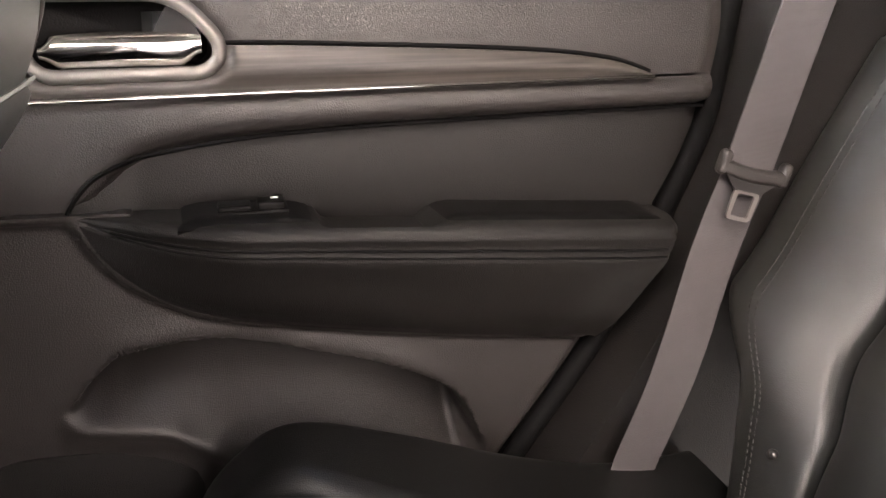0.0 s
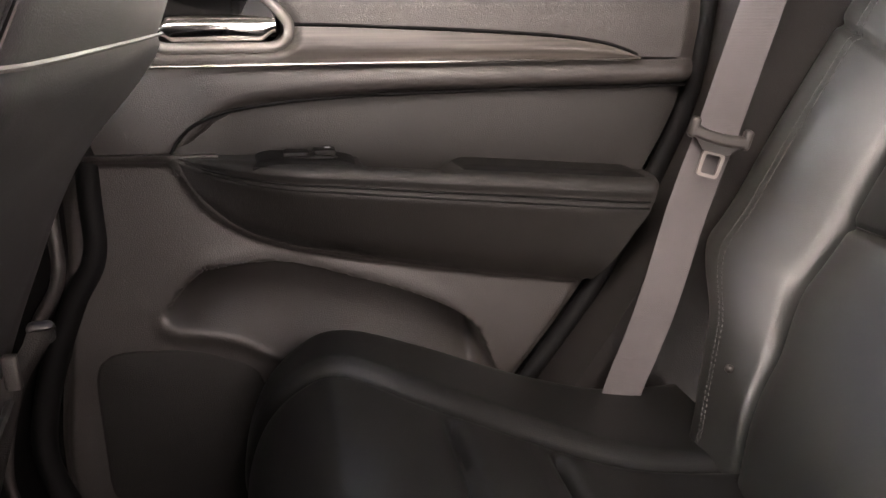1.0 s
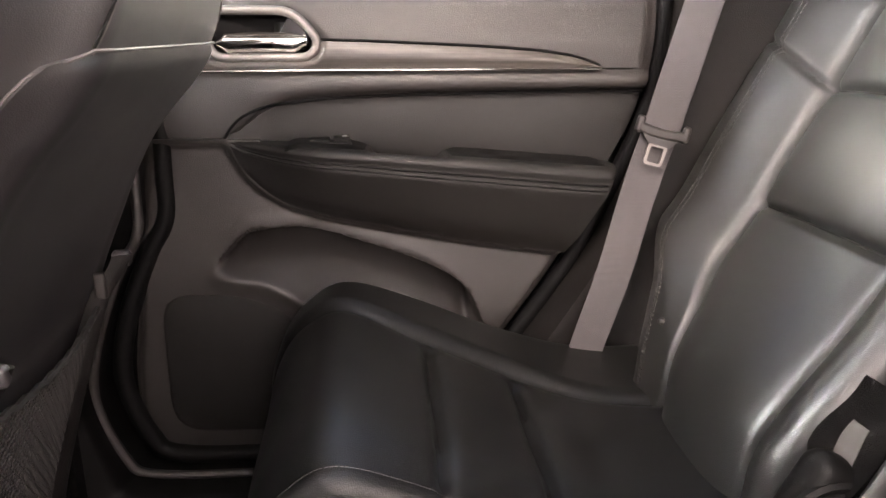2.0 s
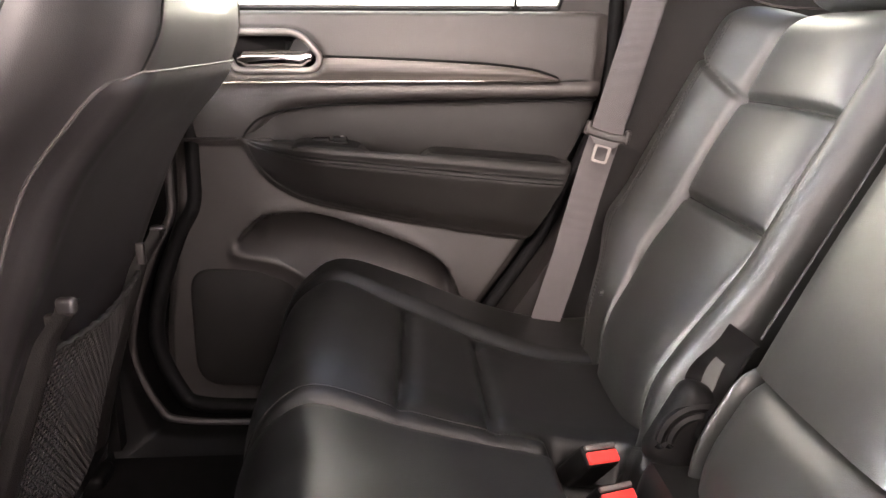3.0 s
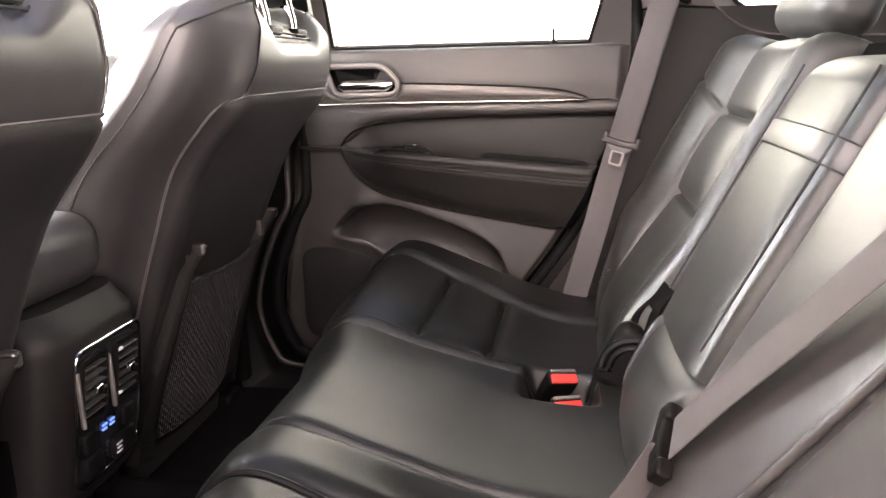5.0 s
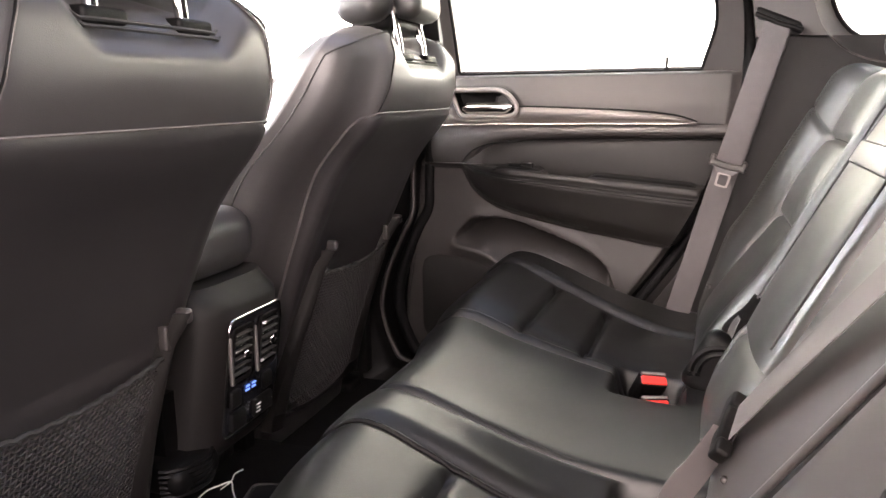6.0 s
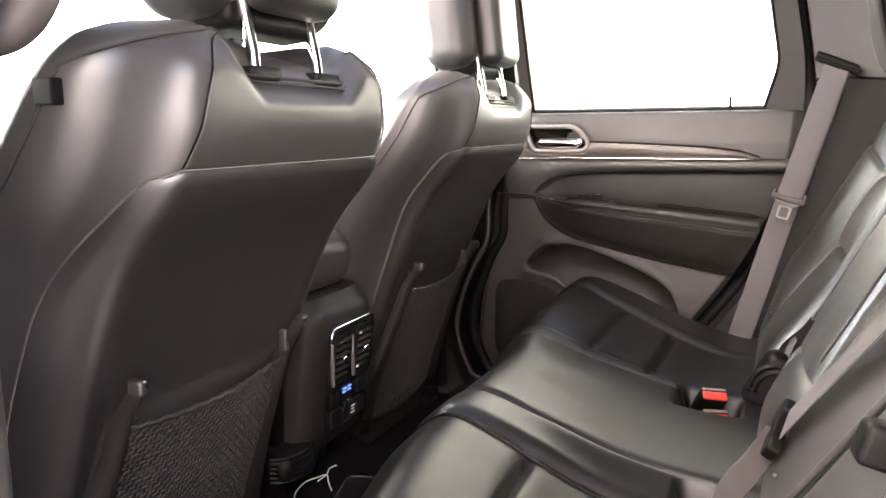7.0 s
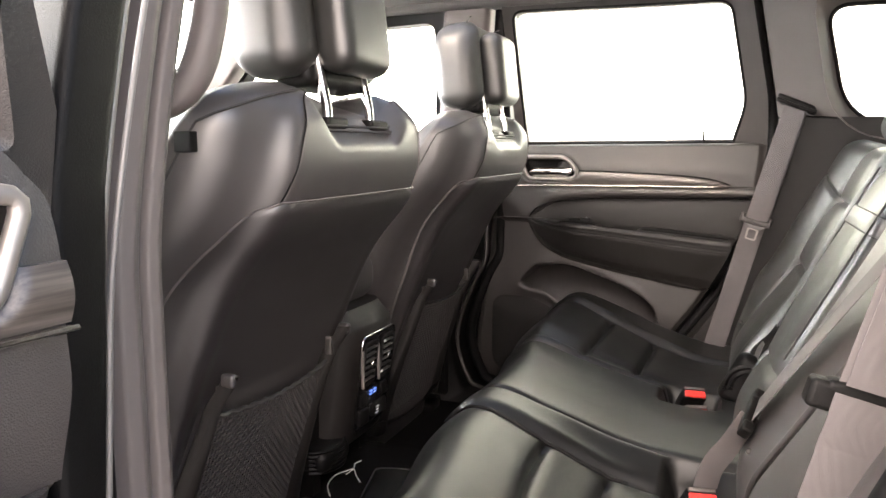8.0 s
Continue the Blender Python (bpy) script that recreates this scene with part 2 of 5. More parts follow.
def ribbon(pts, wide, w, th):
    """Flat webbing along points; `wide` gives the direction across it, one vector or one for each point."""
    pts = [Vector(p) for p in pts]
    s, m = Shape(), len(pts)
    for i, p in enumerate(pts):
        t = (pts[min(i + 1, m - 1)] - pts[max(i - 1, 0)]).normalized()
        a = Vector(wide[i] if isinstance(wide, list) else wide)
        a = (a - t * a.dot(t)).normalized()
        nn = t.cross(a)
        for sx, sn in ((-0.5, -0.5), (-0.44, -0.5), (0.44, -0.5), (0.5, -0.5), (0.5, 0.5), (0.44, 0.5), (-0.44, 0.5), (-0.5, 0.5)):
            k = 0.6 if abs(sx) == 0.5 else 1.0
            s.v.append(p + a * (sx * w) + nn * (sn * th * k))
    for i in range(m - 1):
        for k in range(8):
            a, b = i * 8 + k, i * 8 + (k + 1) % 8
            s.f.append((a, b, b + 8, a + 8))
    s.f.append(tuple(reversed(range(8))))
    s.f.append(tuple((m - 1) * 8 + k for k in range(8)))
    return s


def stitches(pts, r=0.0007, dash=0.0042, gap=0.0018):
    """Short sewn dashes along a line of points."""
    pts = [Vector(p) for p in pts]
    s, pos, run = Shape(), 0.0, []
    for a, b in zip(pts, pts[1:]):
        d = (b - a).length
        n = max(1, int(d / 0.0006))
        for k in range(n):
            on = (pos % (dash + gap)) < dash
            p = a.lerp(b, k / n)
            if on:
                run.append(p)
            elif len(run) > 1:
                t = tube([run[0], run[len(run) // 2], run[-1]], r, 5)
                s.add(t.v, t.f)
                run = []
            else:
                run = []
            pos += d / n
    return s


def mirrored(p):
    return Vector((p[0], -p[1], p[2]))


def ring_panel(inner, outer, depth):
    """A plate with a hole: two matching loops of points, made thick along depth."""
    s, n = Shape(), len(inner)
    d = Vector(depth)
    s.v = [Vector(p) for p in inner] + [Vector(p) for p in outer] + [Vector(p) + d for p in inner] + [Vector(p) + d for p in outer]
    for i in range(n):
        j = (i + 1) % n
        s.f += [(i, j, n + j, n + i), (2 * n + i, 3 * n + i, 3 * n + j, 2 * n + j), (i, 2 * n + i, 2 * n + j, j), (n + i, n + j, 3 * n + j, 3 * n + i)]
    return s


def prism(loop, depth):
    """A closed outline made thick along depth."""
    s, n = Shape(), len(loop)
    d = Vector(depth)
    s.v = [Vector(p) for p in loop] + [Vector(p) + d for p in loop]
    s.f = [tuple(range(n)), tuple(reversed(range(n, 2 * n)))] + [(i, i + n, (i + 1) % n + n, (i + 1) % n) for i in range(n)]
    return s


def rounded_loop(corners, r, per=5):
    """An outline in the plane with its corners rounded: pairs in, pairs out."""
    out, n = [], len(corners)
    for i in range(n):
        a, b, c = (Vector(corners[k % n]) for k in (i - 1, i, i + 1))
        rr = r[i] if isinstance(r, (list, tuple)) else r
        p, q = b + (a - b).normalized() * rr, b + (c - b).normalized() * rr
        for k in range(per + 1):
            t = k / per
            out.append(tuple((1 - t) ** 2 * p + 2 * t * (1 - t) * b + t * t * q))
    return out


def resample(loop, n):
    """n points evenly along a closed outline of tuples."""
    pts = [Vector(p) for p in loop]
    pts.append(pts[0])
    lens = [0.0]
    for a, b in zip(pts, pts[1:]):
        lens.append(lens[-1] + (b - a).length)
    out, k = [], 0
    for i in range(n):
        d = lens[-1] * i / n
        while lens[k + 1] < d:
            k += 1
        seg = lens[k + 1] - lens[k]
        out.append(pts[k].lerp(pts[k + 1], (d - lens[k]) / seg if seg > 1e-9 else 0))
    return out


# ---- the rear doors ----
# Door plan: x to the rear, y out of the car, z up; the far door stands shut, the other one is turned open.
wood_top = spline((-0.30, 1.226), (-0.03, 1.226), (0.094, 1.222), (0.237, 1.214), (0.30, 1.206), (0.325, 1.199), (0.342, 1.1925))
insert_top = spline((-0.155, 1.106), (-0.145, 1.121), (-0.129, 1.135), (-0.09, 1.149), (-0.004, 1.157), (0.14, 1.161), (0.42, 1.163))
arm_low = spline((-0.155, 1.100), (-0.145, 1.075), (-0.125, 1.049), (-0.069, 1.013), (0.028, 0.988), (0.168, 0.961), (0.31, 0.938))
lower_top = spline((-0.33, 1.104), (-0.16, 1.102), (-0.145, 1.078), (-0.125, 1.049), (-0.069, 1.013), (0.028, 0.988), (0.168, 0.961), (0.31, 0.938))
front_line = spline((0.60, -0.28), (0.63, -0.30), (0.68, -0.316), (0.75, -0.314), (0.86, -0.298), (1.09, -0.266), (1.12, -0.245), (1.15, -0.212), (1.18, -0.202), (1.25, -0.200), (1.275, -0.192), (1.292, -0.176), (1.302, -0.155))
OPEN_DOOR = [False]


def door_front(z):
    """The trim's front edge; on the open door the lower part stays behind the pillar line."""
    if OPEN_DOOR[0]:
        return max(front_line(z), lerp(-0.193, -0.203, step(1.10, 1.165, z))) if z < 1.175 else min(front_line(z), -0.203 + 0.045 * step(1.255, 1.315, z))
    return min(front_line(z), -0.245) if z > 1.12 else front_line(z)


door_rear = spline((0.62, 0.05), (0.66, 0.10), (0.74, 0.17), (0.815, 0.223), (0.94, 0.306), (1.06, 0.365), (1.163, 0.409), (1.28, 0.422), (1.31, 0.424))
pocket_top = spline((-0.19, 0.915), (-0.175, 0.94), (-0.13, 0.976), (-0.071, 0.982), (0.037, 0.953), (0.127, 0.915), (0.165, 0.885), (0.19, 0.83))
pocket_low = spline((-0.19, 0.918), (-0.15, 0.912), (-0.115, 0.905), (-0.076, 0.882), (-0.03, 0.84), (0.05, 0.79), (0.2, 0.74))
shelf_z = spline((-0.155, 1.101), (-0.05, 1.097), (0.14, 1.083), (0.36, 1.064))


def wood_start():
    return -0.203 if OPEN_DOOR[0] else -0.243


def base_y(x, z):
    """The plain inner face of the door."""
    return 0.722 + 0.02 * step(1.22, 1.31, z) + 0.012 * step(0.9, 0.65, z) + 0.01 * step(-0.1, -0.3, x)


def lower_y(x, z):
    y = base_y(x, z)
    top, low = pocket_top(x), pocket_low(x)
    rise = min(1.0, max(0.0, (z - low + 0.004) / max(0.03, top - low)))
    inside = step(0.0, 0.012, top - z) * rise ** 1.4 * step(-0.19, -0.145, x) * step(0.196, 0.165, x)
    rim = dip(z - low + 0.008, 0.012) * step(-0.20, -0.17, x) * step(-0.02, -0.07, x)
    ledge = 0.011 * step(0.012, 0.002, lower_top(x) - z)
    crest = dip(z - top - 0.010, 0.012) * step(-0.19, -0.14, x) * step(0.19, 0.12, x)
    return y + 0.100 * inside - 0.006 * rim - 0.002 * crest - ledge


def glass_y(z):
    return lerp(0.775, 0.665, (z - 1.30) / 0.33)


HANDLE = [(p.x, p.y) for p in resample(rounded_loop([(-0.182, 1.264), (-0.160, 1.206), (-0.038, 1.206), (-0.027, 1.226), (-0.060, 1.264)], (0.014, 0.014, 0.014, 0.014, 0.022), 6), 64)]


def in_handle(x, z):
    """Whether a point of the door lies within the handle's bowl."""
    hit = False
    x, z = -0.1 + (x + 0.1) / 0.955, 1.236 + (z - 1.236) / 0.90
    for (xa, za), (xb, zb) in zip(HANDLE, HANDLE[1:] + HANDLE[:1]):
        if (za > z) != (zb > z) and x < (xb - xa) * (z - za) / (zb - za) + xa:
            hit = not hit
    return hit


def handle_rise(x, z):
    """How far the trim stands up near the handle's ring: 0 beside the ring, 1 away from it."""
    if not (-0.21 < x < 0.0 and 1.17 < z < 1.30):
        return 1.0
    return step(0.002, 0.013, min(math.hypot(x - a, z - b) for a, b in HANDLE))


def make_door(place, label, name, wood_mat):
    """A rear door with all its parts; place() carries a point of the far door to where this one is."""
    root = thing(name, place(Vector((-0.32, 0.9, 0.6))), label, "car door", kind="structure")

    def put(nm, shape, mat, parent=root, lab="", smooth=True):
        return link(nm, [place(p) for p in shape.v], shape.f, mat, parent, lab, smooth)

    # core between trim and skin
    core = [(door_front(z) - 0.012, z) for z in (0.56, 0.63, 0.7, 0.8, 0.9, 1.0, 1.1, 1.2, 1.285)]
    core += [(door_rear(z) + 0.012, z) for z in (1.285, 1.2, 1.1, 1.0, 0.9, 0.8, 0.7, 0.62, 0.56)]
    put("inner_frame", prism([(x, 0.80 if OPEN_DOOR[0] else 0.83, z) for x, z in core], (0, 0.055, 0)), RUBBER, lab="black inner door frame and seals", smooth=False)
    skin = [(x + (0.02 if x > 0 else -0.02), z) for x, z in core]
    put("outer_skin", prism([(x, 0.885 + 0.03 * step(1.2, 0.8, z), z) for x, z in skin], (0, 0.02, 0)), PAINT, lab="dark painted outer skin", smooth=False)

    # upper panel, rolled over at the sill
    def upper(u, v):
        z = lerp(1.178, 1.30, v)
        x = lerp(door_front(z), door_rear(z) - 0.006 * step(1.285, 1.30, z), u)
        roll = max(0.0, (z - 1.288) / 0.012)
        edge = step(0.97, 1.0, u)
        if in_handle(x, z):
            return x, 0.772, z
        return x, base_y(x, z) - 0.0005 - 0.0035 * handle_rise(x, z) + 0.012 * roll * roll + 0.008 * edge, z - 0.004 * roll * roll * (v > 0.9)

    put("upper_panel", slab(upper, lambda u, v: (lerp(wood_start() + 0.005, 0.42, u), 0.80, lerp(1.178, 1.285, v)), 170, 50), TRIM, lab="soft grained charcoal upper door panel")
    put("sill_seal", rbox((0.118, 0.772, 1.300), (0.58, 0.02, 0.012), 0.004), TRIM)

    def wood(u, v):
        x = lerp(wood_start(), 0.342, u)
        z = lerp(1.192, wood_top(x), v)
        if in_handle(x, z):
            return x, 0.770, z
        return x, base_y(x, z) - 0.005 - (0.004 + 0.0048 * math.sin(math.pi * min(1, max(0, v)))) * handle_rise(x, z), z

    put("wood_trim", slab(wood, lambda u, v: (lerp(wood_start(), 0.342, u), 0.775, lerp(1.192, wood_top(lerp(wood_start(), 0.342, u)), v)), 150, 14), wood_mat, lab="dark open-pore wood trim strip")
    strip = [(x, base_y(x, 1.19) - 0.011, 1.1905 - 0.002 * step(0, -0.27, x)) for x in np.linspace(wood_start() - 0.002, 0.343, 40)]
    put("chrome_strip", tube(strip, 0.0027, 8, flat=0.8), CHROME, lab="thin chrome trim strip")
    # Black rod along the wood's top joint, drawn as its shadow line.
    shadow = [(x, base_y(x, wood_top(x)) - 0.004, wood_top(x) + 0.002) for x in np.linspace(-0.03, 0.342, 40)]
    put("trim_joint", tube(shadow, 0.0022, 6), RUBBER)

    # band under the strip
    def band_low(x):
        return insert_top(x) if x > -0.155 else 1.104

    def band(u, v):
        x0 = lerp(-0.275, 0.412, u)
        z = lerp(band_low(x0), 1.1915, v)
        x = lerp(door_front(z), door_rear(z) - 0.002, (x0 + 0.275) / 0.687)
        out = 0.012 * math.sin(math.pi * min(1.0, v * 1.1)) ** 0.8 if v < 0.9 else 0.0
        lip = 0.006 * step(0.12, 0.0, v) * step(-0.17, -0.14, x0)
        out *= 0.3 + 0.7 * step(-0.18, -0.12, x0)
        return x, base_y(x, z) - 0.004 - out * 0.7 + lip + 0.006 * step(0.985, 1.0, u), z

    put("trim_band", slab(band, lambda u, v: (lerp(door_front(1.14) + 0.004, 0.405, u), 0.775, lerp(band_low(lerp(-0.268, 0.405, u)), 1.184, v)), 72, 12), TRIM)

    # leather insert above the armrest
    def insert(u, v):
        x0 = lerp(-0.155, 0.41, u)
        z = lerp(shelf_z(x0) - 0.02, insert_top(x0) + 0.002, v)
        x = min(x0, door_rear(z) - 0.004)
        puff = 0.012 * math.sin(math.pi * v) ** 0.7 * math.sin(math.pi * min(1.0, u * 1.0)) ** 0.35
        sag = 0.003 * math.sin(9 * x + 2) * step(0.1, 0.35, x)
        return x, 0.732 - puff * 0.7 + sag - 0.012 * step(0.10, 0.0, u), z

    put("leather_insert", slab(insert, lambda u, v: (min(lerp(-0.155, 0.41, u), 0.40), 0.78, lerp(shelf_z(lerp(-0.155, 0.41, u)) - 0.02, insert_top(lerp(-0.155, 0.41, u)), v)), 64, 20), LEATHER_DOOR, lab="padded black leather door insert")
    piping = [(x, 0.7215 - 0.012 * step(0.02, -0.10, x), insert_top(x) - 0.002) for x in np.linspace(-0.1545, 0.405, 90)]
    put("piping", tube(piping, 0.0020, 6), RUBBER)

    # armrest: shelf, nose and sloping face
    prof = [(0.0, 0.752, 1.0), (0.1, 0.742, 1.0), (0.22, 0.712, 1.0), (0.34, 0.684, 1.0), (0.42, 0.672, 0.985), (0.48, 0.666, 0.95), (0.56, 0.663, 0.88), (0.66, 0.664, 0.75), (0.8, 0.674, 0.5), (0.92, 0.688, 0.2), (1.0, 0.706, 0.0)]
    py = spline(*[(p[0], p[1]) for p in prof])
    pz = spline(*[(p[0], -p[2]) for p in prof])

    def arm(u, v):
        x0 = lerp(-0.155, 0.372, u ** 1.15)
        grow = step(-0.165, -0.02, x0) ** 0.8
        lo, hi = arm_low(x0), shelf_z(x0)
        cup = step(0.032, 0.04, x0) * step(0.132, 0.124, x0) * step(0.44, 0.36, v)
        hi -= 0.011 * cup
        f = -pz(v)
        z = lerp(lo, hi, f)
        y = lerp(0.716, py(v), grow)
        x = min(x0, door_rear(z) - 0.004)
        groove = 0.0025 * (dip(f - 0.84, 0.03) + dip(f - 0.78, 0.03))
        wrinkle = 0.0022 * math.sin(60 * (x - 0.6 * z)) * step(0.16, 0.3, x) * step(0.65, 0.85, v)
        end = 0.02 * step(0.35, 0.372, x0)
        return x, y + groove + wrinkle + end, z

    put("armrest", slab(arm, lambda u, v: (lerp(-0.155, 0.355, u), 0.775, lerp(shelf_z(lerp(-0.155, 0.355, u)), arm_low(lerp(-0.155, 0.355, u)), v)), 96, 48), LEATHER_DOOR, lab="padded black leather armrest with double stitching")
    for f in (0.81, 0.75):
        line = []
        for x in np.linspace(-0.125, 0.345, 60):
            lo, hi = arm_low(x), shelf_z(x)
            vv = min(np.linspace(0.4, 0.9, 80), key=lambda q: abs(-pz(q) - f))
            line.append((x, lerp(0.716, py(vv), step(-0.165, -0.02, x) ** 0.8) + 0.0005, lerp(lo, hi, f)))
        put("stitching", tube(smooth_path(line, 3), 0.0012, 5), RUBBER)

    # pads on the shelf, window switch
    for x0, x1 in ((-0.075, 0.03), (0.133, 0.352)):
        def pad(u, v, x0=x0, x1=x1):
            x = lerp(x0, x1, u)
            rim = min(1.0, 6 * min(u, 1 - u) * (x1 - x0) / 0.1, 6 * min(v, 1 - v))
            return x, lerp(0.676, 0.745, v), shelf_z(x) - 0.003 + 0.006 * rim ** 0.5 + 0.003 * v
        put("shelf_pad", slab(pad, lambda u, v, x0=x0, x1=x1: (lerp(x0, x1, u), lerp(0.68, 0.745, v), shelf_z(lerp(x0, x1, u)) - 0.012), 24, 12), TRIM_DARK)
    zs = shelf_z(-0.02) + 0.0035
    sw = put("window_switch", rbox((-0.018, 0.706, zs), (0.056, 0.028, 0.004), 0.0018, 3), TRIM_DARK, lab="black window switch")
    put("button", rbox((-0.032, 0.706, zs + 0.003), (0.026, 0.02, 0.006), 0.002, 3), TRIM_DARK, sw)
    put("button", rbox((-0.003, 0.706, zs + 0.004), (0.022, 0.02, 0.007), 0.002, 3), TRIM_DARK, sw)
    put("switch_mark", rbox((0.0, 0.708, zs + 0.0078), (0.006, 0.004, 0.0008), 0.0002, 1), WHITE_PRINT, sw)

    # lower panel with map pocket
    def lower(u, v):
        x0 = lerp(-0.30, 0.31, u)
        z = lerp(0.62, lower_top(x0), v)
        x = lerp(door_front(z), door_rear(z), u)
        edge = 0.014 * (step(0.03, 0.0, u) + step(0.975, 1.0, u) * 0.7 + step(0.03, 0.0, v))
        return x, lower_y(x, z) + edge, z

    def lower_back(u, v):
        x0 = lerp(-0.30, 0.31, u)
        z = lerp(0.62, lower_top(x0), v)
        return lerp(door_front(z), door_rear(z), u), 0.828, z

    put("lower_panel", slab(lower, lower_back, 150, 130), TRIM, lab="moulded charcoal lower panel with a map pocket")

    # speaker grille
    g = [Vector((p[0], p[1], 0)) for p in resample(rounded_loop([(-0.268, 0.67), (-0.068, 0.665), (-0.082, 0.86), (-0.15, 0.886), (-0.262, 0.888)], (0.05, 0.04, 0.03, 0.03, 0.04)), 48)]
    cen = Vector((-0.165, 0.77, 0))
    s = Shape()
    rings = ((1.0, 0.004), (0.985, -0.004), (0.95, -0.006), (0.6, -0.008), (0.0, -0.009))
    for k, d in rings:
        for p in g:
            q = cen + (p - cen) * k
            s.v.append(Vector((q.x, lower_y(min(q.x, -0.19), min(q.y, 0.85)) + d, q.y)))
    n = len(g)
    for r in range(len(rings) - 1):
        for i in range(n):
            j = (i + 1) % n
            s.f.append((r * n + i, r * n + j, (r + 1) * n + j, (r + 1) * n + i))
    put("speaker_grille", s, GRILLE, lab="black perforated speaker grille")

    # handle in its bowl
    loop = [Vector(p) for p in HANDLE]
    yb = base_y(-0.1, 1.24)
    bowl = [(p.x, yb - 0.004, p.y) for p in loop]
    c = Vector((-0.1, yb + 0.03, 1.236))
    s = Shape()
    for k, d in ((1.0, -0.009), (0.93, 0.0), (0.88, 0.022), (0.6, 0.03), (0.0, 0.03)):
        for p in loop:
            s.v.append(Vector((lerp(c.x, p.x, k), yb + d, lerp(c.z, p.y, k))))
    for r in range(4):
        for i in range(64):
            j = (i + 1) % 64
            s.f.append((r * 64 + i, r * 64 + j, (r + 1) * 64 + j, (r + 1) * 64 + i))
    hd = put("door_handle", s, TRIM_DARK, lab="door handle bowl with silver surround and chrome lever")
    put("surround", tube([(p.x, yb - 0.007, p.y) for p in loop], 0.0056, 10, closed=True, up=(0, 1, 0)), SATIN, hd, "satin silver handle surround")

    def lever(u, v):
        x = lerp(-0.156, -0.044, u)
        lo = 1.2125 + 0.006 * step(0.12, 0.0, u) + 0.008 * step(0.86, 1.0, u)
        hi = 1.2345 - 0.006 * step(0.10, 0.0, u) + 0.003 * math.sin(math.pi * u)
        z = lerp(lo, hi, v)
        return x, yb - 0.004 - 0.012 * math.sin(math.pi * (0.08 + 0.84 * v)) * (0.5 + 0.5 * math.sin(math.pi * u)), z

    put("lever", slab(lever, lambda u, v: (lerp(-0.156, -0.044, u), yb + 0.010, lerp(1.216, 1.228, v)), 36, 14), CHROME, hd, "polished chrome lever")

    def lever_root(u, v):
        x = lerp(-0.086, -0.044, u)
        z = lerp(1.224, 1.228 + 0.030 * math.sin(math.pi / 2 * step(0.0, 0.75, u)) * step(1.1, 0.7, u), v)
        return x, yb + 0.004 - 0.010 * math.sin(math.pi / 2 * u), z

    put("lever_root", slab(lever_root, lambda u, v: (lerp(-0.086, -0.044, u), yb + 0.026, lerp(1.224, 1.25, v)), 20, 10), SATIN_DARK, hd, "dark satin lever root")

    # glass, window frame, lock pin, sticker
    win = [(-0.174, 1.298), (0.345, 1.298), (0.372, 1.392), (0.330, 1.618), (-0.188, 1.628)]
    outer = [(-0.197, 1.285), (0.425, 1.285), (0.418, 1.40), (0.366, 1.66), (-0.210, 1.67)]
    lean, shift = (0.11, 0.032) if OPEN_DOOR[0] else (0.0, 0.0)
    win, outer = ([(x + (lean * step(1.30, 1.66, z) if x < 0 else 0), z) for x, z in ring] for ring in (win, outer))
    a = [Vector((p[0], p[1])) for p in rounded_loop(win, (0.01, 0.004, 0.03, 0.03, 0.03), 5)]
    b = [Vector((p[0], p[1])) for p in rounded_loop(outer, (0.01, 0.004, 0.03, 0.04, 0.04), 5)]
    fr = put("window_frame", ring_panel([(p.x, glass_y(p.y) - 0.02, p.y) for p in a], [(p.x, glass_y(p.y) - 0.034, p.y) for p in b], (0, 0.05, 0)), TRIM, lab="charcoal window frame")
    put("seal", tube([(p.x, glass_y(p.y) - 0.018, p.y) for p in a], 0.004, 6, closed=True, up=(0, 1, 0)), RUBBER, fr)
    pane = put("window_pane", slab(lambda u, v: (lerp(-0.200, 0.40, u), glass_y(lerp(1.27, 1.645, v)), lerp(1.27, 1.645, v)), lambda u, v: (lerp(-0.200, 0.40, u), glass_y(lerp(1.27, 1.645, v)) + 0.004, lerp(1.27, 1.645, v)), 4, 8), GLASS_DARK, lab="lightly tinted window pane")
    pane.visible_shadow = False
    put("front_edge", prism([(x + shift, y, z) for x, y, z in ((-0.285, 0.812, 1.20), (-0.222, 0.812, 1.20), (-0.224, 0.786, 1.31), (-0.232 + lean, 0.70, 1.67), (-0.275 + lean, 0.70, 1.67), (-0.283, 0.786, 1.31))], (0, 0.07, 0)), TRIM if OPEN_DOOR[0] else RUBBER, lab="dark door edge ahead of the window", smooth=False)
    put("lock_pin", tube([(0.276, 0.752, 1.295), (0.276, 0.752, 1.326)], 0.0028, 8), TRIM_DARK)
    put("pin_collar", tube([(0.276, 0.752, 1.298), (0.276, 0.752, 1.303)], 0.007, 10), TRIM_DARK)
    for k in range(4):
        put("window_print", rbox((0.318 - 0.004 * (k % 2), glass_y(1.33) - 0.0025 + 0.0, 1.322 + 0.006 * k), (0.04 - 0.012 * (k % 3), 0.0008, 0.0016), 0.0003, 1), PRINT, pane)
    return root


GRILLE = material("speaker_mesh", (0.009, 0.0084, 0.008), 0.65, spec=0.2, grain=0.5, grain_scale=1100, grain_kind="cells")
make_door(lambda p: Vector(p), "shut rear door with black leather insert, wood strip and map pocket", "door_right", WOOD)
swing = pose(0.016, -0.845, 0, 0, 0, -96.5)


def open_place(p):
    """The other rear door: mirrored, then swung open about the pillar."""
    q = Vector((p[0] + 0.285, -(p[1] - 0.735), p[2]))
    return swing @ q


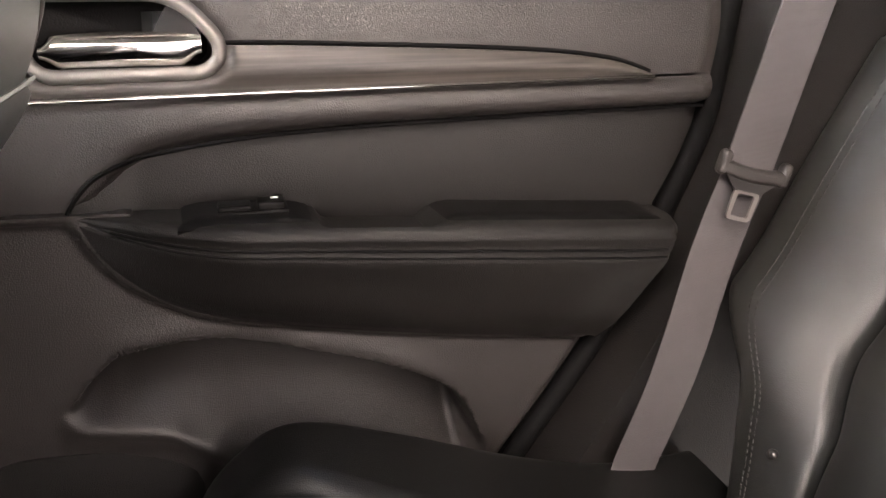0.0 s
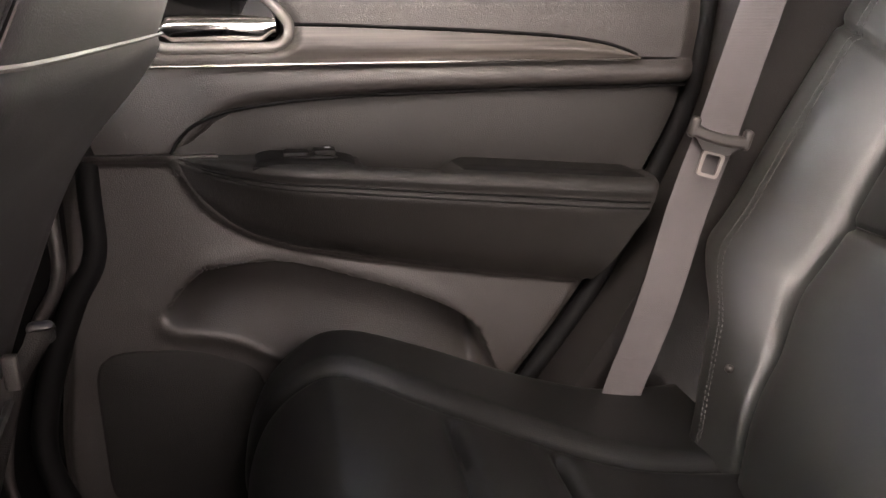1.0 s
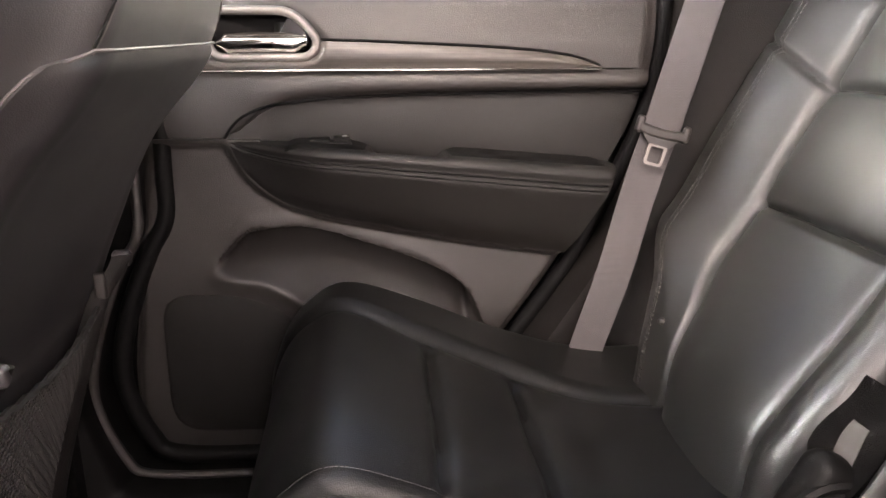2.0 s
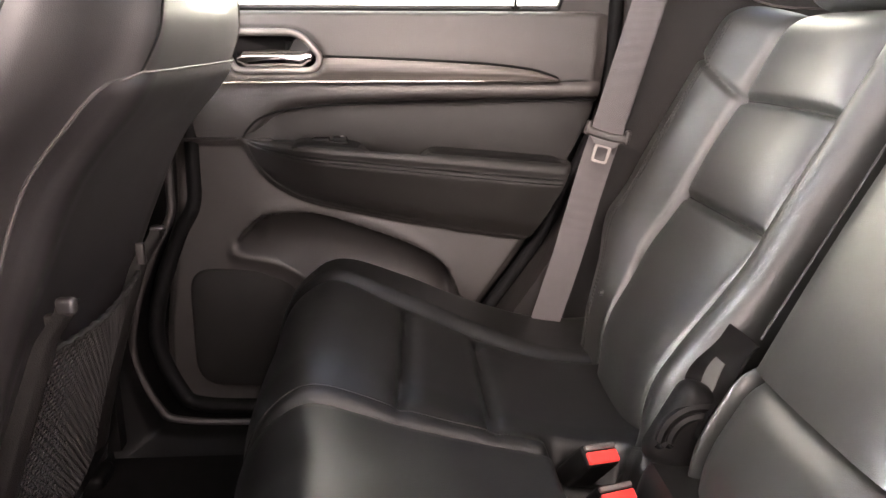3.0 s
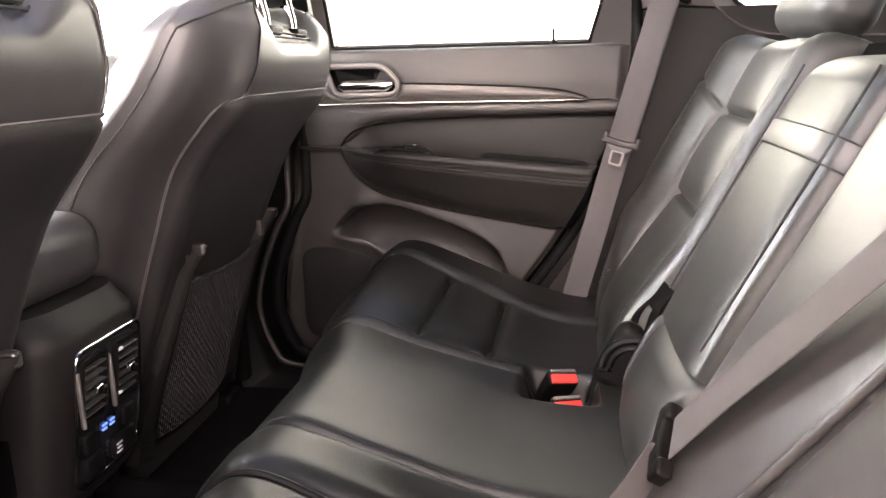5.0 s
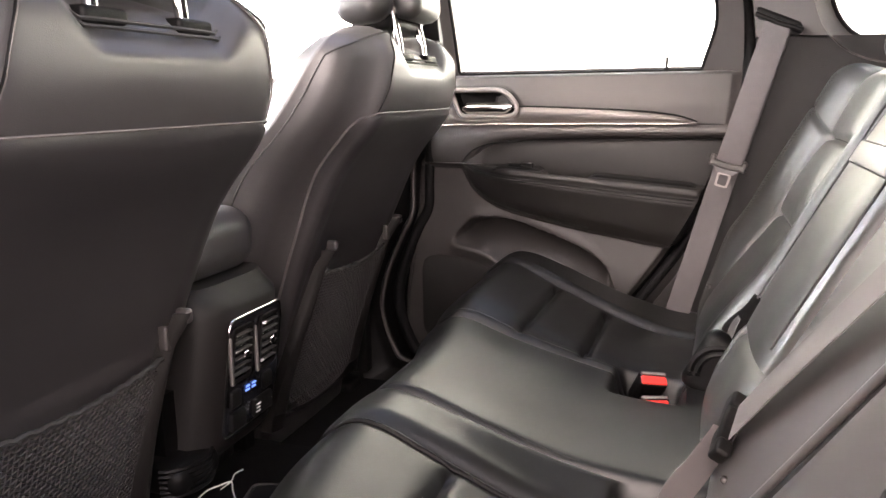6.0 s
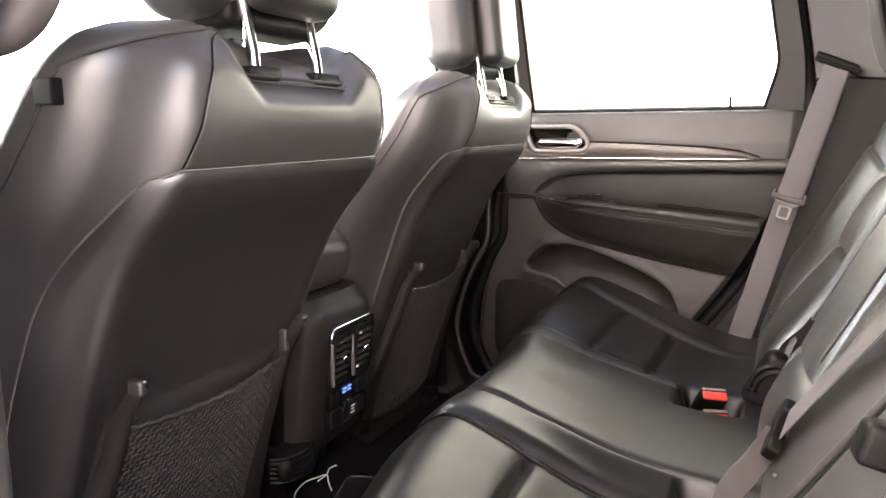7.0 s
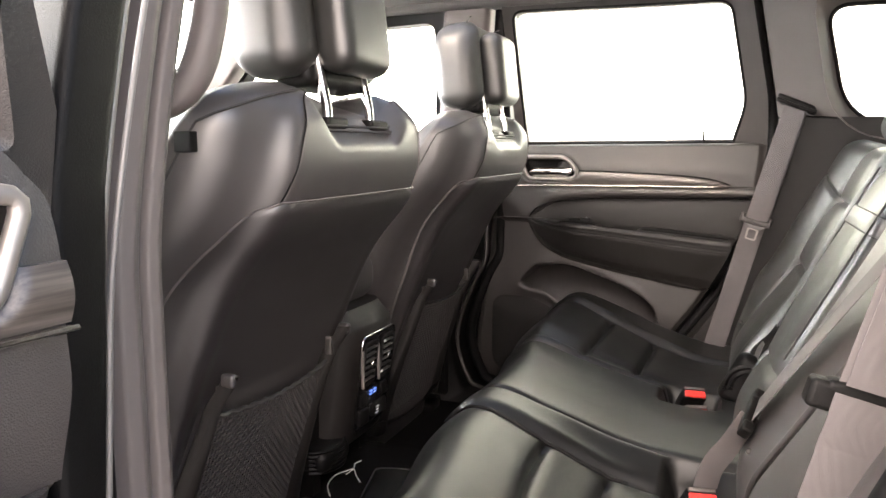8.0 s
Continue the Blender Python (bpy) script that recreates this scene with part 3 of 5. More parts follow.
OPEN_DOOR[0] = True
make_door(open_place, "open rear door with silver handle, wood strip and chrome line", "door_left", WOOD_TURNED)


# ---- the rear bench ----
BACK_UP, BACK_OUT = Vector((0.45, 0, 0.893)), Vector((-0.893, 0, 0.45))
BACK_AT = Vector((0.372, 0, 0.806))


def on_back(y, s, h=0.0):
    """A point of the backrest: across, up along it, and out of it."""
    p = BACK_AT + BACK_UP * s + BACK_OUT * h
    return Vector((p.x, y, p.z))


CUSHION_U = 120


def cushion_section(y0, y1, bolster_lo, bolster_hi, creases, notch=None, fall=0.0, lift=0.0):
    """One seat cushion: front roll, top, seams; y0 to y1 across."""
    prof = smooth_path([(-0.065, 0, 0.62), (-0.085, 0, 0.72), (-0.088, 0, 0.79), (-0.07, 0, 0.85), (-0.04, 0, 0.886), (0.0, 0, 0.902),
                        (0.08, 0, 0.876), (0.16, 0, 0.853), (0.25, 0, 0.833), (0.33, 0, 0.823), (0.40, 0, 0.822)], 8)
    n = len(prof) - 1
    lens = [0.0]
    for a, b in zip(prof, prof[1:]):
        lens.append(lens[-1] + (b - a).length)

    def at(v):
        d = v * lens[-1]
        k = max(i for i in range(n) if lens[i] <= d + 1e-9)
        t = (d - lens[k]) / (lens[k + 1] - lens[k])
        p = prof[k].lerp(prof[k + 1], t)
        tan = (prof[k + 1] - prof[k]).normalized()
        return p, Vector((-tan.z, 0, tan.x))

    lined = bolster_hi[0] if callable(bolster_hi[0]) else None
    mid_u = (lined(0.15) - y0) / (y1 - y0) if lined else 1.0

    def front(u, v):
        p, nn = at(v)
        y = lerp(y0, y1, u)
        if lined:
            y = lerp(y0, lined(p.x), u / mid_u) if u < mid_u else lerp(lined(p.x), y1, (u - mid_u) / (1 - mid_u))
        if nn.z < 0:
            nn = -nn
        e0, e1 = y - y0, y1 - y
        h = -0.007 * dip(min(e0, e1), 0.012) - 0.006 * dip(min(e0, e1), 0.004)
        rims = [(ys(p.x) if callable(ys) else ys, w, hi) for (ys, w), hi in ((bolster_lo, False), (bolster_hi, True))]
        for ys, w, hi in rims:
            if w:
                h += w * (0.4 + 0.6 * step(-0.05, 0.12, p.x) * step(0.36, 0.22, p.x)) * (step(ys - 0.003, ys + 0.026, y) if hi else step(ys + 0.002, ys - 0.022, y))
                h -= 0.005 * dip(y - ys, 0.007)
        mid = step(0.0, 0.06, min(e0, e1))
        for ys, w, hi in rims:
            if w and (y > ys if hi else y < ys):
                mid = 0.0
            elif w:
                mid *= step(0.0, 0.03, abs(y - ys))
        for xs in creases:
            bend = xs + 0.012 * math.sin(3 * (y - y0))
            h -= (0.012 * dip(p.x - bend, 0.006) + 0.006 * dip(p.x - bend, 0.02)) * mid * (1 if p.z > 0.8 else 0)
            h += 0.0035 * math.cos((p.x - bend) * 30) * dip(p.x - bend, 0.06) * mid
        h += 0.003 * noise.noise(Vector((p.x * 7, y * 7, p.z * 7))) - fall * step(0.0, 0.3, p.x) * step(0.0, 0.06, min(e0, e1) if min(e0, e1) == (e1 if y0 < -0.3 else e0) else 1)
        edge = 1 - step(0.0, 0.022, min(e0, e1))
        h -= 0.010 * edge * edge
        h += lift * step(0.0, 0.09, e0)
        q = p + nn * h
        q.x += (0.020 * step(0.22, 0.10, y) + 0.030 * step(-0.26, -0.46, y)) * step(0.25, 0.02, p.x)
        if notch and notch(y, q.x):
            q.z -= 0.050 * notch(y, q.x)
        return q.x, y, q.z

    def under(u, v):
        y = lerp(y0 + 0.01, y1 - 0.01, u)
        return lerp(-0.06, 0.40, v), y, lerp(0.60, 0.66, v)

    return slab(front, under, CUSHION_U, 150)


def hollow(yc, x0, half=0.055):
    """Buckle hollow at the back edge of a cushion."""
    return lambda y, x: step(half, half * 0.72, abs(y - yc)) * step(x0 - 0.010, x0 + 0.012, x) * step(0.350, 0.335, x)


bench = thing("rear_bench", (0.1, 0, 0.6), "black leather split rear bench cushion with sewn creases", "car seat")
bolster_line = spline((-0.08, 0.60), (-0.03, 0.59), (0.05, 0.563), (0.17, 0.546), (0.28, 0.522), (0.40, 0.50))
sec_far = cushion_section(0.225, 0.685, (0.0, 0), (bolster_line, 0.013), (0.085, 0.19), hollow(0.208, 0.250, 0.078), 0.028, 0.010)
sec_mid = cushion_section(-0.105, 0.225, (0.0, 0), (0.0, 0), (), lambda y, x: max(hollow(0.208, 0.250, 0.078)(y, x), hollow(-0.158, 0.285, 0.040)(y, x)))
piped_line = spline((-0.08, -0.205), (0.0, -0.20), (0.1, -0.195), (0.2, -0.186), (0.3, -0.178), (0.40, -0.172))
sec_near = cushion_section(-0.66, -0.105, (-0.545, 0.016), (piped_line, 0.012), (0.095, 0.20), hollow(-0.158, 0.285, 0.040), 0.028)
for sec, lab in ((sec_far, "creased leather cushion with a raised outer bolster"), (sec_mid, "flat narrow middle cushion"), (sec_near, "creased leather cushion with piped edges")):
    link("cushion", sec.v, sec.f, LEATHER_SHADED, bench, lab)


def row(sec, u, v0=0.25, v1=0.95, n=150, nu=CUSHION_U):
    """Points of a section's top surface along one line across v."""
    k = round(u * nu)
    return [sec.v[j * (nu + 1) + k] + Vector((0, 0, 0.0018)) for j in range(round(v0 * n), round(v1 * n) + 1)]


for sec, u, v0, v1 in ((sec_mid, 0.045, 0.2, 0.78), (sec_mid, 0.955, 0.2, 0.76), (sec_near, 0.850, 0.2, 0.78), (sec_near, 0.195, 0.3, 0.95), (sec_far, 0.04, 0.2, 0.74)):
    s = stitches(row(sec, u, v0, v1), 0.0006, 0.0034, 0.0008)
    link("stitching", s.v, s.f, THREAD, bench)
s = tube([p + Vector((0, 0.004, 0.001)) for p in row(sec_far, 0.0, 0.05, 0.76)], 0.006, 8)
link("piping", s.v, s.f, LEATHER_SHADED, bench, "rounded leather piping")
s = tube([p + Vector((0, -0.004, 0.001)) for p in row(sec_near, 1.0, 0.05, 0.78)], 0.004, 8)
link("piping", s.v, s.f, LEATHER_SHADED, bench, "rounded leather piping")
for sec, u, v1 in ((sec_mid, 0.0, 0.78), (sec_mid, 1.0, 0.76), (sec_near, 0.835, 0.78)):
    s = tube([p + Vector((0, 0, 0.0006)) for p in row(sec, u, 0.05, v1)], 0.0028, 6)
    link("seam", s.v, s.f, RUBBER, bench)
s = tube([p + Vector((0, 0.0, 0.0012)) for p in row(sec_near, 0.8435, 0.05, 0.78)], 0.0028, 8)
link("piping", s.v, s.f, LEATHER_SHADED, bench, "rounded leather piping")
skirt = rbox((0.13, 0.01, 0.62), (0.44, 1.28, 0.10), 0.02, 3)
link("base", skirt.v, skirt.f, CARPET, bench, "dark carpeted seat base")


NU, NV = 112, 168


def back_section(y0, y1, insert0, insert_in, creases, top, bottom=-0.02, wing=0.0, depth=0.13, side=1, slant=0.0, puff=0.011, round_r=0.035):
    """One backrest with padded insert between insert0 and insert1 and bolsters beside it."""
    def front(u, v):
        y, s = lerp(y0, y1, u), lerp(bottom, top, v)
        e0, e1, et = y - y0, y1 - y, top - s
        insert1 = insert_in - slant * s
        h = 0.0
        inside = insert0 < y < insert1
        if inside:
            side_t = abs((y - (insert0 + insert1) / 2) / ((insert1 - insert0) / 2))
            h += 0.010 * (1 - side_t ** 3)
            marks = [bottom - 0.06] + list(creases) + [top]
            for lo, hi in zip(marks, marks[1:]):
                if lo <= s < hi:
                    t = (s - lo) / (hi - lo)
                    h += puff * (4 * t * (1 - t)) ** 0.55 * (1 - side_t ** 6) - puff * 0.6
            for c in creases:
                h -= 0.010 * dip(s - c, 0.005) * (1 - 0.6 * side_t ** 10)
        else:
            d = (insert0 - y) if y < insert0 else (y - insert1)
            w = (insert0 - y0) if y < insert0 else (y1 - insert1)
            if w > 1e-6:
                amp = 0.047 * (1 - 0.7 * step(0.20, 0.06, s)) if w > 0.1 and abs(y) > 0.48 and side * y > 0 else 0.020
                h += amp * math.sin(math.pi * min(1.0, 0.06 + 0.64 * d / w)) - amp * 0.18
            h -= 0.007 * dip(s - 0.35 * d - (creases[-1] if creases else 9), 0.005) * (1 if abs(y) > 0.5 else 0)
        for ys in (insert0, insert1):
            h -= 0.009 * dip(y - ys, 0.0055)
        r = round_r
        for e in (e0, e1):
            if e < r:
                h -= r - math.sqrt(max(0.0, r * r - (r - e) ** 2))
        if et < 0.05:
            h -= 0.05 - math.sqrt(max(0.0, 0.05 ** 2 - (0.05 - et) ** 2))
        h += 0.004 * noise.noise(Vector((3 * y, 5 * s, 1)))
        h -= 0.05 * step(0.10, -0.02, s) ** 2 * 0.5
        if wing and side > 0:
            h += 0.024 * step(0.26, 0.07, s)
        cut = 0.0
        if wing:
            cut = wing * (0.57 * step(0.20, 0.115, s) + 0.43 * step(0.16, 0.02, s))
        yy = y - (cut if side > 0 else -cut) * ((e0 if side > 0 else e1) / (y1 - y0)) ** 2
        return on_back(yy, s, h)

    def rear(u, v):
        y, s = lerp(y0 + 0.01, y1 - 0.01, u), lerp(bottom, top - 0.01, v)
        cut = wing * (0.57 * step(0.20, 0.115, s) + 0.43 * step(0.16, 0.02, s)) if wing else 0.0
        e = (u if side > 0 else 1 - u)
        return on_back(y - (cut if side > 0 else -cut) * e * e, s, -depth)

    return slab(front, rear, NU, NV)


bk = back_section(0.238, 0.69, 0.30, 0.545, (0.265, 0.415), 0.555, bottom=-0.06, wing=0.115, side=1)
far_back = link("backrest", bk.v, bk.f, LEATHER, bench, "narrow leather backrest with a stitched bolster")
bn = back_section(-0.69, -0.074, -0.545, -0.205, (0.36,), 0.555, wing=0.065, side=-1, slant=0.36)
near_back = link("backrest", bn.v, bn.f, LEATHER_LIT, bench, "wide leather backrest with a smooth inner bolster")
PAD_LOW = 0.152
mid_back = thing("folding_armrest", on_back(0.07, 0.1), "folded-up black leather centre armrest with pull strap", "armrest")
arm_c = back_section(-0.060, 0.182, -0.060, 0.182, (), 0.52, bottom=PAD_LOW, depth=0.06, puff=0.016, round_r=0.014)
for i, p in enumerate(arm_c.v):
    arm_c.v[i] = p + BACK_OUT * 0.012
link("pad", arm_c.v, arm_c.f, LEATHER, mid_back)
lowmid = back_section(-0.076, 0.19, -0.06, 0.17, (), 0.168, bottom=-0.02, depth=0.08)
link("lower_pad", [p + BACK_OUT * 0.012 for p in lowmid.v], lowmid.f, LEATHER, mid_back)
strap_mid = [arm_c.v[round((0.405 - PAD_LOW) / (0.52 - PAD_LOW) * NV) * (NU + 1) + k] for k in range(1, NU)]
strap = ribbon([p + BACK_OUT * 0.0022 for p in strap_mid], BACK_UP, 0.027, 0.0022)
link("pull_strap", strap.v, strap.f, LEATHER_LIT, mid_back, "flat leather pull strap")
for off in (-0.0145, 0.0145):
    s = tube([p + BACK_OUT * 0.0012 + BACK_UP * off for p in strap_mid], 0.0011, 5)
    link("stitching", s.v, s.f, THREAD_DARK, mid_back)
for y in (-0.050, 0.172):
    s = tube([on_back(y, s, 0.0200) for s in np.linspace(0.18, 0.49, 20)], 0.0016, 5)
    link("seam", s.v, s.f, THREAD_DARK, mid_back)
shell = slab(lambda u, v: on_back(lerp(-0.10, 0.23, u), lerp(-0.02, 0.55, v), -0.05), lambda u, v: on_back(lerp(-0.10, 0.23, u), lerp(-0.02, 0.55, v), -0.13), 4, 4)
link("shell", shell.v, shell.f, CARPET, mid_back)
for nu, sec, root, u, w in ((NU, bk, far_back, (0.545 - 0.238) / 0.452, 0), (NU, bk, far_back, (0.30 - 0.238) / 0.452, 0), (NU, bk, far_back, 0.86, 0), (NU, bk, far_back, 0.875, 0)):
    k = round(u * nu)
    line = [sec.v[j * (NU + 1) + k] + BACK_OUT * 0.0006 for j in range(8, NV - 8)]
    s = stitches(line) if u > 0.85 else tube(line, 0.0012, 5)
    link("stitching" if u > 0.85 else "seam", s.v, s.f, THREAD if u > 0.85 else THREAD_DARK, root)
piped = tube([on_back(-0.205 - 0.36 * q, q, 0.004 - 0.025 * step(0.10, -0.02, q) ** 2) for q in np.linspace(0.02, 0.50, 40)], 0.0042, 8)
link("piping", piped.v, piped.f, LEATHER_LIT, near_back, "raised leather piping")
for sec, root, i0, i1 in ((bk, far_back, (0.305 - 0.238) / 0.452, (0.54 - 0.238) / 0.452),):
    for c in (0.265, 0.415):
        j = round((c + 0.06) / 0.615 * NV)
        s = tube([sec.v[j * (NU + 1) + k] + BACK_OUT * 0.0004 for k in range(math.ceil(i0 * NU), math.floor(i1 * NU) + 1)], 0.0012, 5)
        link("crease", s.v, s.f, THREAD_DARK, root)
for root, yy in ((far_back, 0.545), (near_back, -0.135)):
    src, aim = (bk, Vector((0.360, 0.536, 0.897))) if yy > 0 else (bn, on_back(yy - 0.032, 0.072, 0.004))
    at_p = min(src.v[:(NU + 1) * (NV + 1)], key=lambda p: (p.y - aim.y) ** 2 + (p.z - aim.z) ** 2) + BACK_OUT * 0.001
    s = rbox(at_p, (0.009, 0.009, 0.009), 0.0043, 4)
    link("rivet", s.v, s.f, SATIN_DARK, root, "small round metal rivet")


gap = thing("hinge_cover", on_back(0.235, 0.05), "black rounded seat hinge cover between the backrests", "hinge cover")
s = rbox((0, 0, 0), (0.085, 0.035, 0.10), 0.017, 4, (2, 1, 2))
mg = Matrix.Translation(on_back(0.215, 0.055, 0.0)) @ Euler((0, radians(27), 0)).to_matrix().to_4x4()
s.warp(lambda p: mg @ p)
link("cover", s.v, s.f, TRIM_DARK, gap)
for k, rr in enumerate((0.040, 0.030)):
    t = tube([on_back(0.2 - 0.002 * k, 0.05, 0.0) + BACK_OUT * (rr * math.cos(a)) + BACK_UP * (rr * math.sin(a)) for a in np.linspace(-0.6, 2.2, 16)], 0.005, 6)
    link("hinge_rib", t.v, t.f, TRIM_DARK, gap)


def flap_at(u, v, d=0.0):
    return on_back(lerp(0.190, 0.246, u), lerp(0.055, 0.170, v), 0.002 + 0.020 * math.sin(math.pi * (0.15 + 0.7 * v)) * (0.4 + 0.6 * u) + 0.003 * math.sin(9 * v + 4 * u) + d)


s = slab(flap_at, lambda u, v: flap_at(u, v, -0.003), 16, 20)
link("flap", s.v, s.f, CARPET, gap, "dark fabric flap")
s = slab(lambda u, v: flap_at(0.30 + 0.30 * u, 0.40 + 0.30 * v, 0.0012), lambda u, v: flap_at(0.30 + 0.30 * u, 0.40 + 0.30 * v, 0.0004), 4, 6)
link("fabric_label", s.v, s.f, LABEL, gap, "small pale fabric label")


def rear_headrest(y):
    root = thing("rear_headrest", on_back(y, 0.56), "black leather rear headrest on two posts", "headrest", "rear headrests")
    s = rbox((0, 0, 0), (0.085, 0.25, 0.13), 0.035, 5, (2, 6, 4))
    m = Matrix.Translation(on_back(y, 0.622, -0.025)) @ Euler((0, radians(18), 0)).to_matrix().to_4x4()
    s.warp(lambda p: m @ p)
    link("cushion", s.v, s.f, LEATHER, root)
    for d in (-0.06, 0.06):
        t = tube([on_back(y + d, 0.52, -0.04), on_back(y + d, 0.62, -0.03)], 0.006, 10)
        link("post", t.v, t.f, CHROME, root)
        c = rbox(on_back(y + d, 0.553, -0.04), (0.03, 0.036, 0.012), 0.004, 3)
        link("post_guide", c.v, c.f, TRIM_DARK, root)


rear_headrest(0.415)
rear_headrest(-0.415)


# ---- seat belts ----
def latch(root, at, along, across, mat=SATIN, big=1.0, moulding=TRIM_DARK):
    """Tongue: a moulded crossbar and a metal loop."""
    along, across = Vector(along).normalized(), Vector(across)
    across = (across - along * across.dot(along)).normalized()
    out = across.cross(along).normalized()
    m = Matrix((( across.x, along.x, out.x, at[0]), (across.y, along.y, out.y, at[1]), (across.z, along.z, out.z, at[2]), (0, 0, 0, 1)))
    bar = rbox((0, 0, 0.003), (0.066, 0.013 * big, 0.012 * big), 0.0045, 4, (4, 1, 1))
    bar.warp(lambda p: m @ Vector((p.x, p.y + 0.004 * abs(p.x / 0.033) ** 2, p.z)))
    tongue = link("tongue", bar.v, bar.f, moulding, root, "dark moulded tongue with metal loop")
    for e in (-1, 1):
        k = rbox((0.030 * e * (0.9 + 0.1 * big), 0.006, 0.003), (0.010 * big * big, 0.022, 0.012 * big), 0.0045, 4)
        k.warp(lambda p: m @ p)
        link("ear", k.v, k.f, moulding, tongue)
    plate = ring_panel([(p[0], p[1], 0) for p in [tuple(q) for q in resample(rounded_loop([(-0.0085, -0.0375), (0.0085, -0.0375), (0.0085, -0.017), (-0.0085, -0.017)], 0.002, 3), 32)]],
                       [(p[0], p[1], 0) for p in [tuple(q) for q in resample(rounded_loop([(-0.012, -0.041), (0.012, -0.041), (0.013, -0.014), (-0.013, -0.014)], 0.004, 3), 32)]], (0, 0, 0.0025))
    plate.warp(lambda p: m @ (p + Vector((0, 0, 0.004))))
    link("metal_loop", plate.v, plate.f, mat, tongue, "polished metal latch loop")
    neck = prism([(-0.024, -0.004, 0.004), (0.024, -0.004, 0.004), (0.013, -0.015, 0.004), (-0.013, -0.015, 0.004)], (0, 0, 0.0025))
    neck.warp(lambda p: m @ p)
    link("plate", neck.v, neck.f, SATIN_DARK, tongue, smooth=False)


def outer_belt(sgn):
    back = 0.0 if sgn > 0 else 0.055
    root = thing("seat_belt", (0.32 + back, 0.645 * sgn, 0.80), "grey seat belt hanging from the rear pillar", "seat belt", "rear seat belts")
    top, mid, low = Vector((0.474 + back, 0.645 * sgn, 1.378)), Vector((0.402 + back, 0.643 * sgn, 1.113)), Vector((0.318 + back, 0.650 * sgn, 0.79))
    wide = Vector((0.94, -0.12 * sgn, -0.25))
    s = ribbon([top.lerp(mid, k / 8) for k in range(9)] + [mid.lerp(low, k / 8) + Vector((0, 0.004 * sgn * math.sin(k), 0)) for k in range(1, 9)], wide, 0.047, 0.0016)
    link("webbing", s.v, s.f, WEB, root)
    s = ribbon([top.lerp(mid, k / 8) + Vector((0.004, 0.006 * sgn, 0)) for k in range(9)], wide, 0.047, 0.0014)
    link("webbing", s.v, s.f, WEB, root)
    if sgn > 0:
        latch(root, mid + Vector((0, -0.004, 0)), mid - low, wide, moulding=TRIM)
    else:
        latch(root, mid + Vector((0, 0.002, -0.006)), low - mid, wide, big=1.5)
        fold = ribbon([mid.lerp(low, 0.02) + Vector((0, -0.004, 0)), mid.lerp(low, 0.08) + Vector((0, -0.006, 0)), mid.lerp(low, 0.15) + Vector((0, -0.003, 0))], wide, 0.048, 0.0016)
        link("folded_webbing", fold.v, fold.f, WEB, root)
    g = rbox(top + Vector((0.002, 0.010 * sgn, 0.004)), (0.080, 0.022, 0.022), 0.008, 4)
    g.warp(lambda p: Vector((p.x, p.y, p.z - (p.x - top.x) * 0.42)))
    link("belt_guide", g.v, g.f, TRIM_DARK, root, "black belt outlet on the pillar")
    lip = tube([(top.x - 0.04, top.y - 0.001 * sgn, top.z + 0.016), (top.x, top.y - 0.004 * sgn, top.z - 0.002), (top.x + 0.042, top.y - 0.001 * sgn, top.z - 0.016)], 0.0045, 8)
    link("guide_lip", lip.v, lip.f, TRIM_DARK, root)


outer_belt(1)
outer_belt(-1)
belt = thing("seat_belt", on_back(-0.2, 0.1, 0.05), "grey centre seat belt lying across the backrest", "seat belt", "rear seat belts")
across = Vector((0, 0.85, 0)) + BACK_UP * 0.5
pts = [on_back(-0.425, 0.585, -0.02), on_back(-0.412, 0.562, 0.010), on_back(-0.36, 0.475, 0.031), on_back(-0.292, 0.365, 0.033), on_back(-0.232, 0.27, 0.032), on_back(-0.187, 0.20, 0.031), on_back(-0.140, 0.118, 0.030)]
s = ribbon(smooth_path(pts, 8), across, 0.047, 0.0016)
link("webbing", s.v, s.f, WEB, belt)
tip = on_back(-0.132, 0.104, 0.030)
pts = [tip, (0.366, -0.138, 0.868), (0.345, -0.150, 0.838), (0.335, -0.155, 0.80)]
s = ribbon(smooth_path(pts, 6), (0.88, 0.45, 0.05), 0.036, 0.0016)
link("webbing", s.v, s.f, WEB, belt)
latch(belt, tip + BACK_OUT * 0.004, BACK_UP * 1.0 + Vector((0, -0.62, 0)), Vector((0, 0.85, 0)) + BACK_UP * 0.5, big=1.4)


def buckle(at, n, group):
    """Stalked buckles side by side: black body, red button on the sloping top, grey slot behind it."""
    root = thing("belt_buckle", at, "black belt buckle with red release button", "belt buckle", group)
    for k in range(n):
        p = Vector(at) + Vector((0.006 * k, -0.046 * k, -0.020 * k))
        m = Matrix.Translation(p) @ Euler((radians(38), radians(6 - 5 * k), radians(20 - 3 * k))).to_matrix().to_4x4()
        b = rbox((0, 0, -0.033), (0.044, 0.026, 0.066), 0.006, 4)
        b.warp(lambda q: m @ q)
        body = link("body", b.v, b.f, TRIM_DARK, root)
        r = rbox((0, -0.004, 0.0), (0.039, 0.014, 0.006), 0.0024, 3)
        r.warp(lambda q: m @ q)
        link("release_button", r.v, r.f, RED, body, "red release button")
        c = rbox((0, 0.0075, 0.0005), (0.038, 0.0055, 0.006), 0.0015, 3)
        c.warp(lambda q: m @ q)
        link("slot", c.v, c.f, SATIN, body, "pale metal tongue slot")


buckle((0.302, 0.226, 0.824), 2, "belt buckles")
buckle((0.334, -0.172, 0.802), 1, "belt buckles")


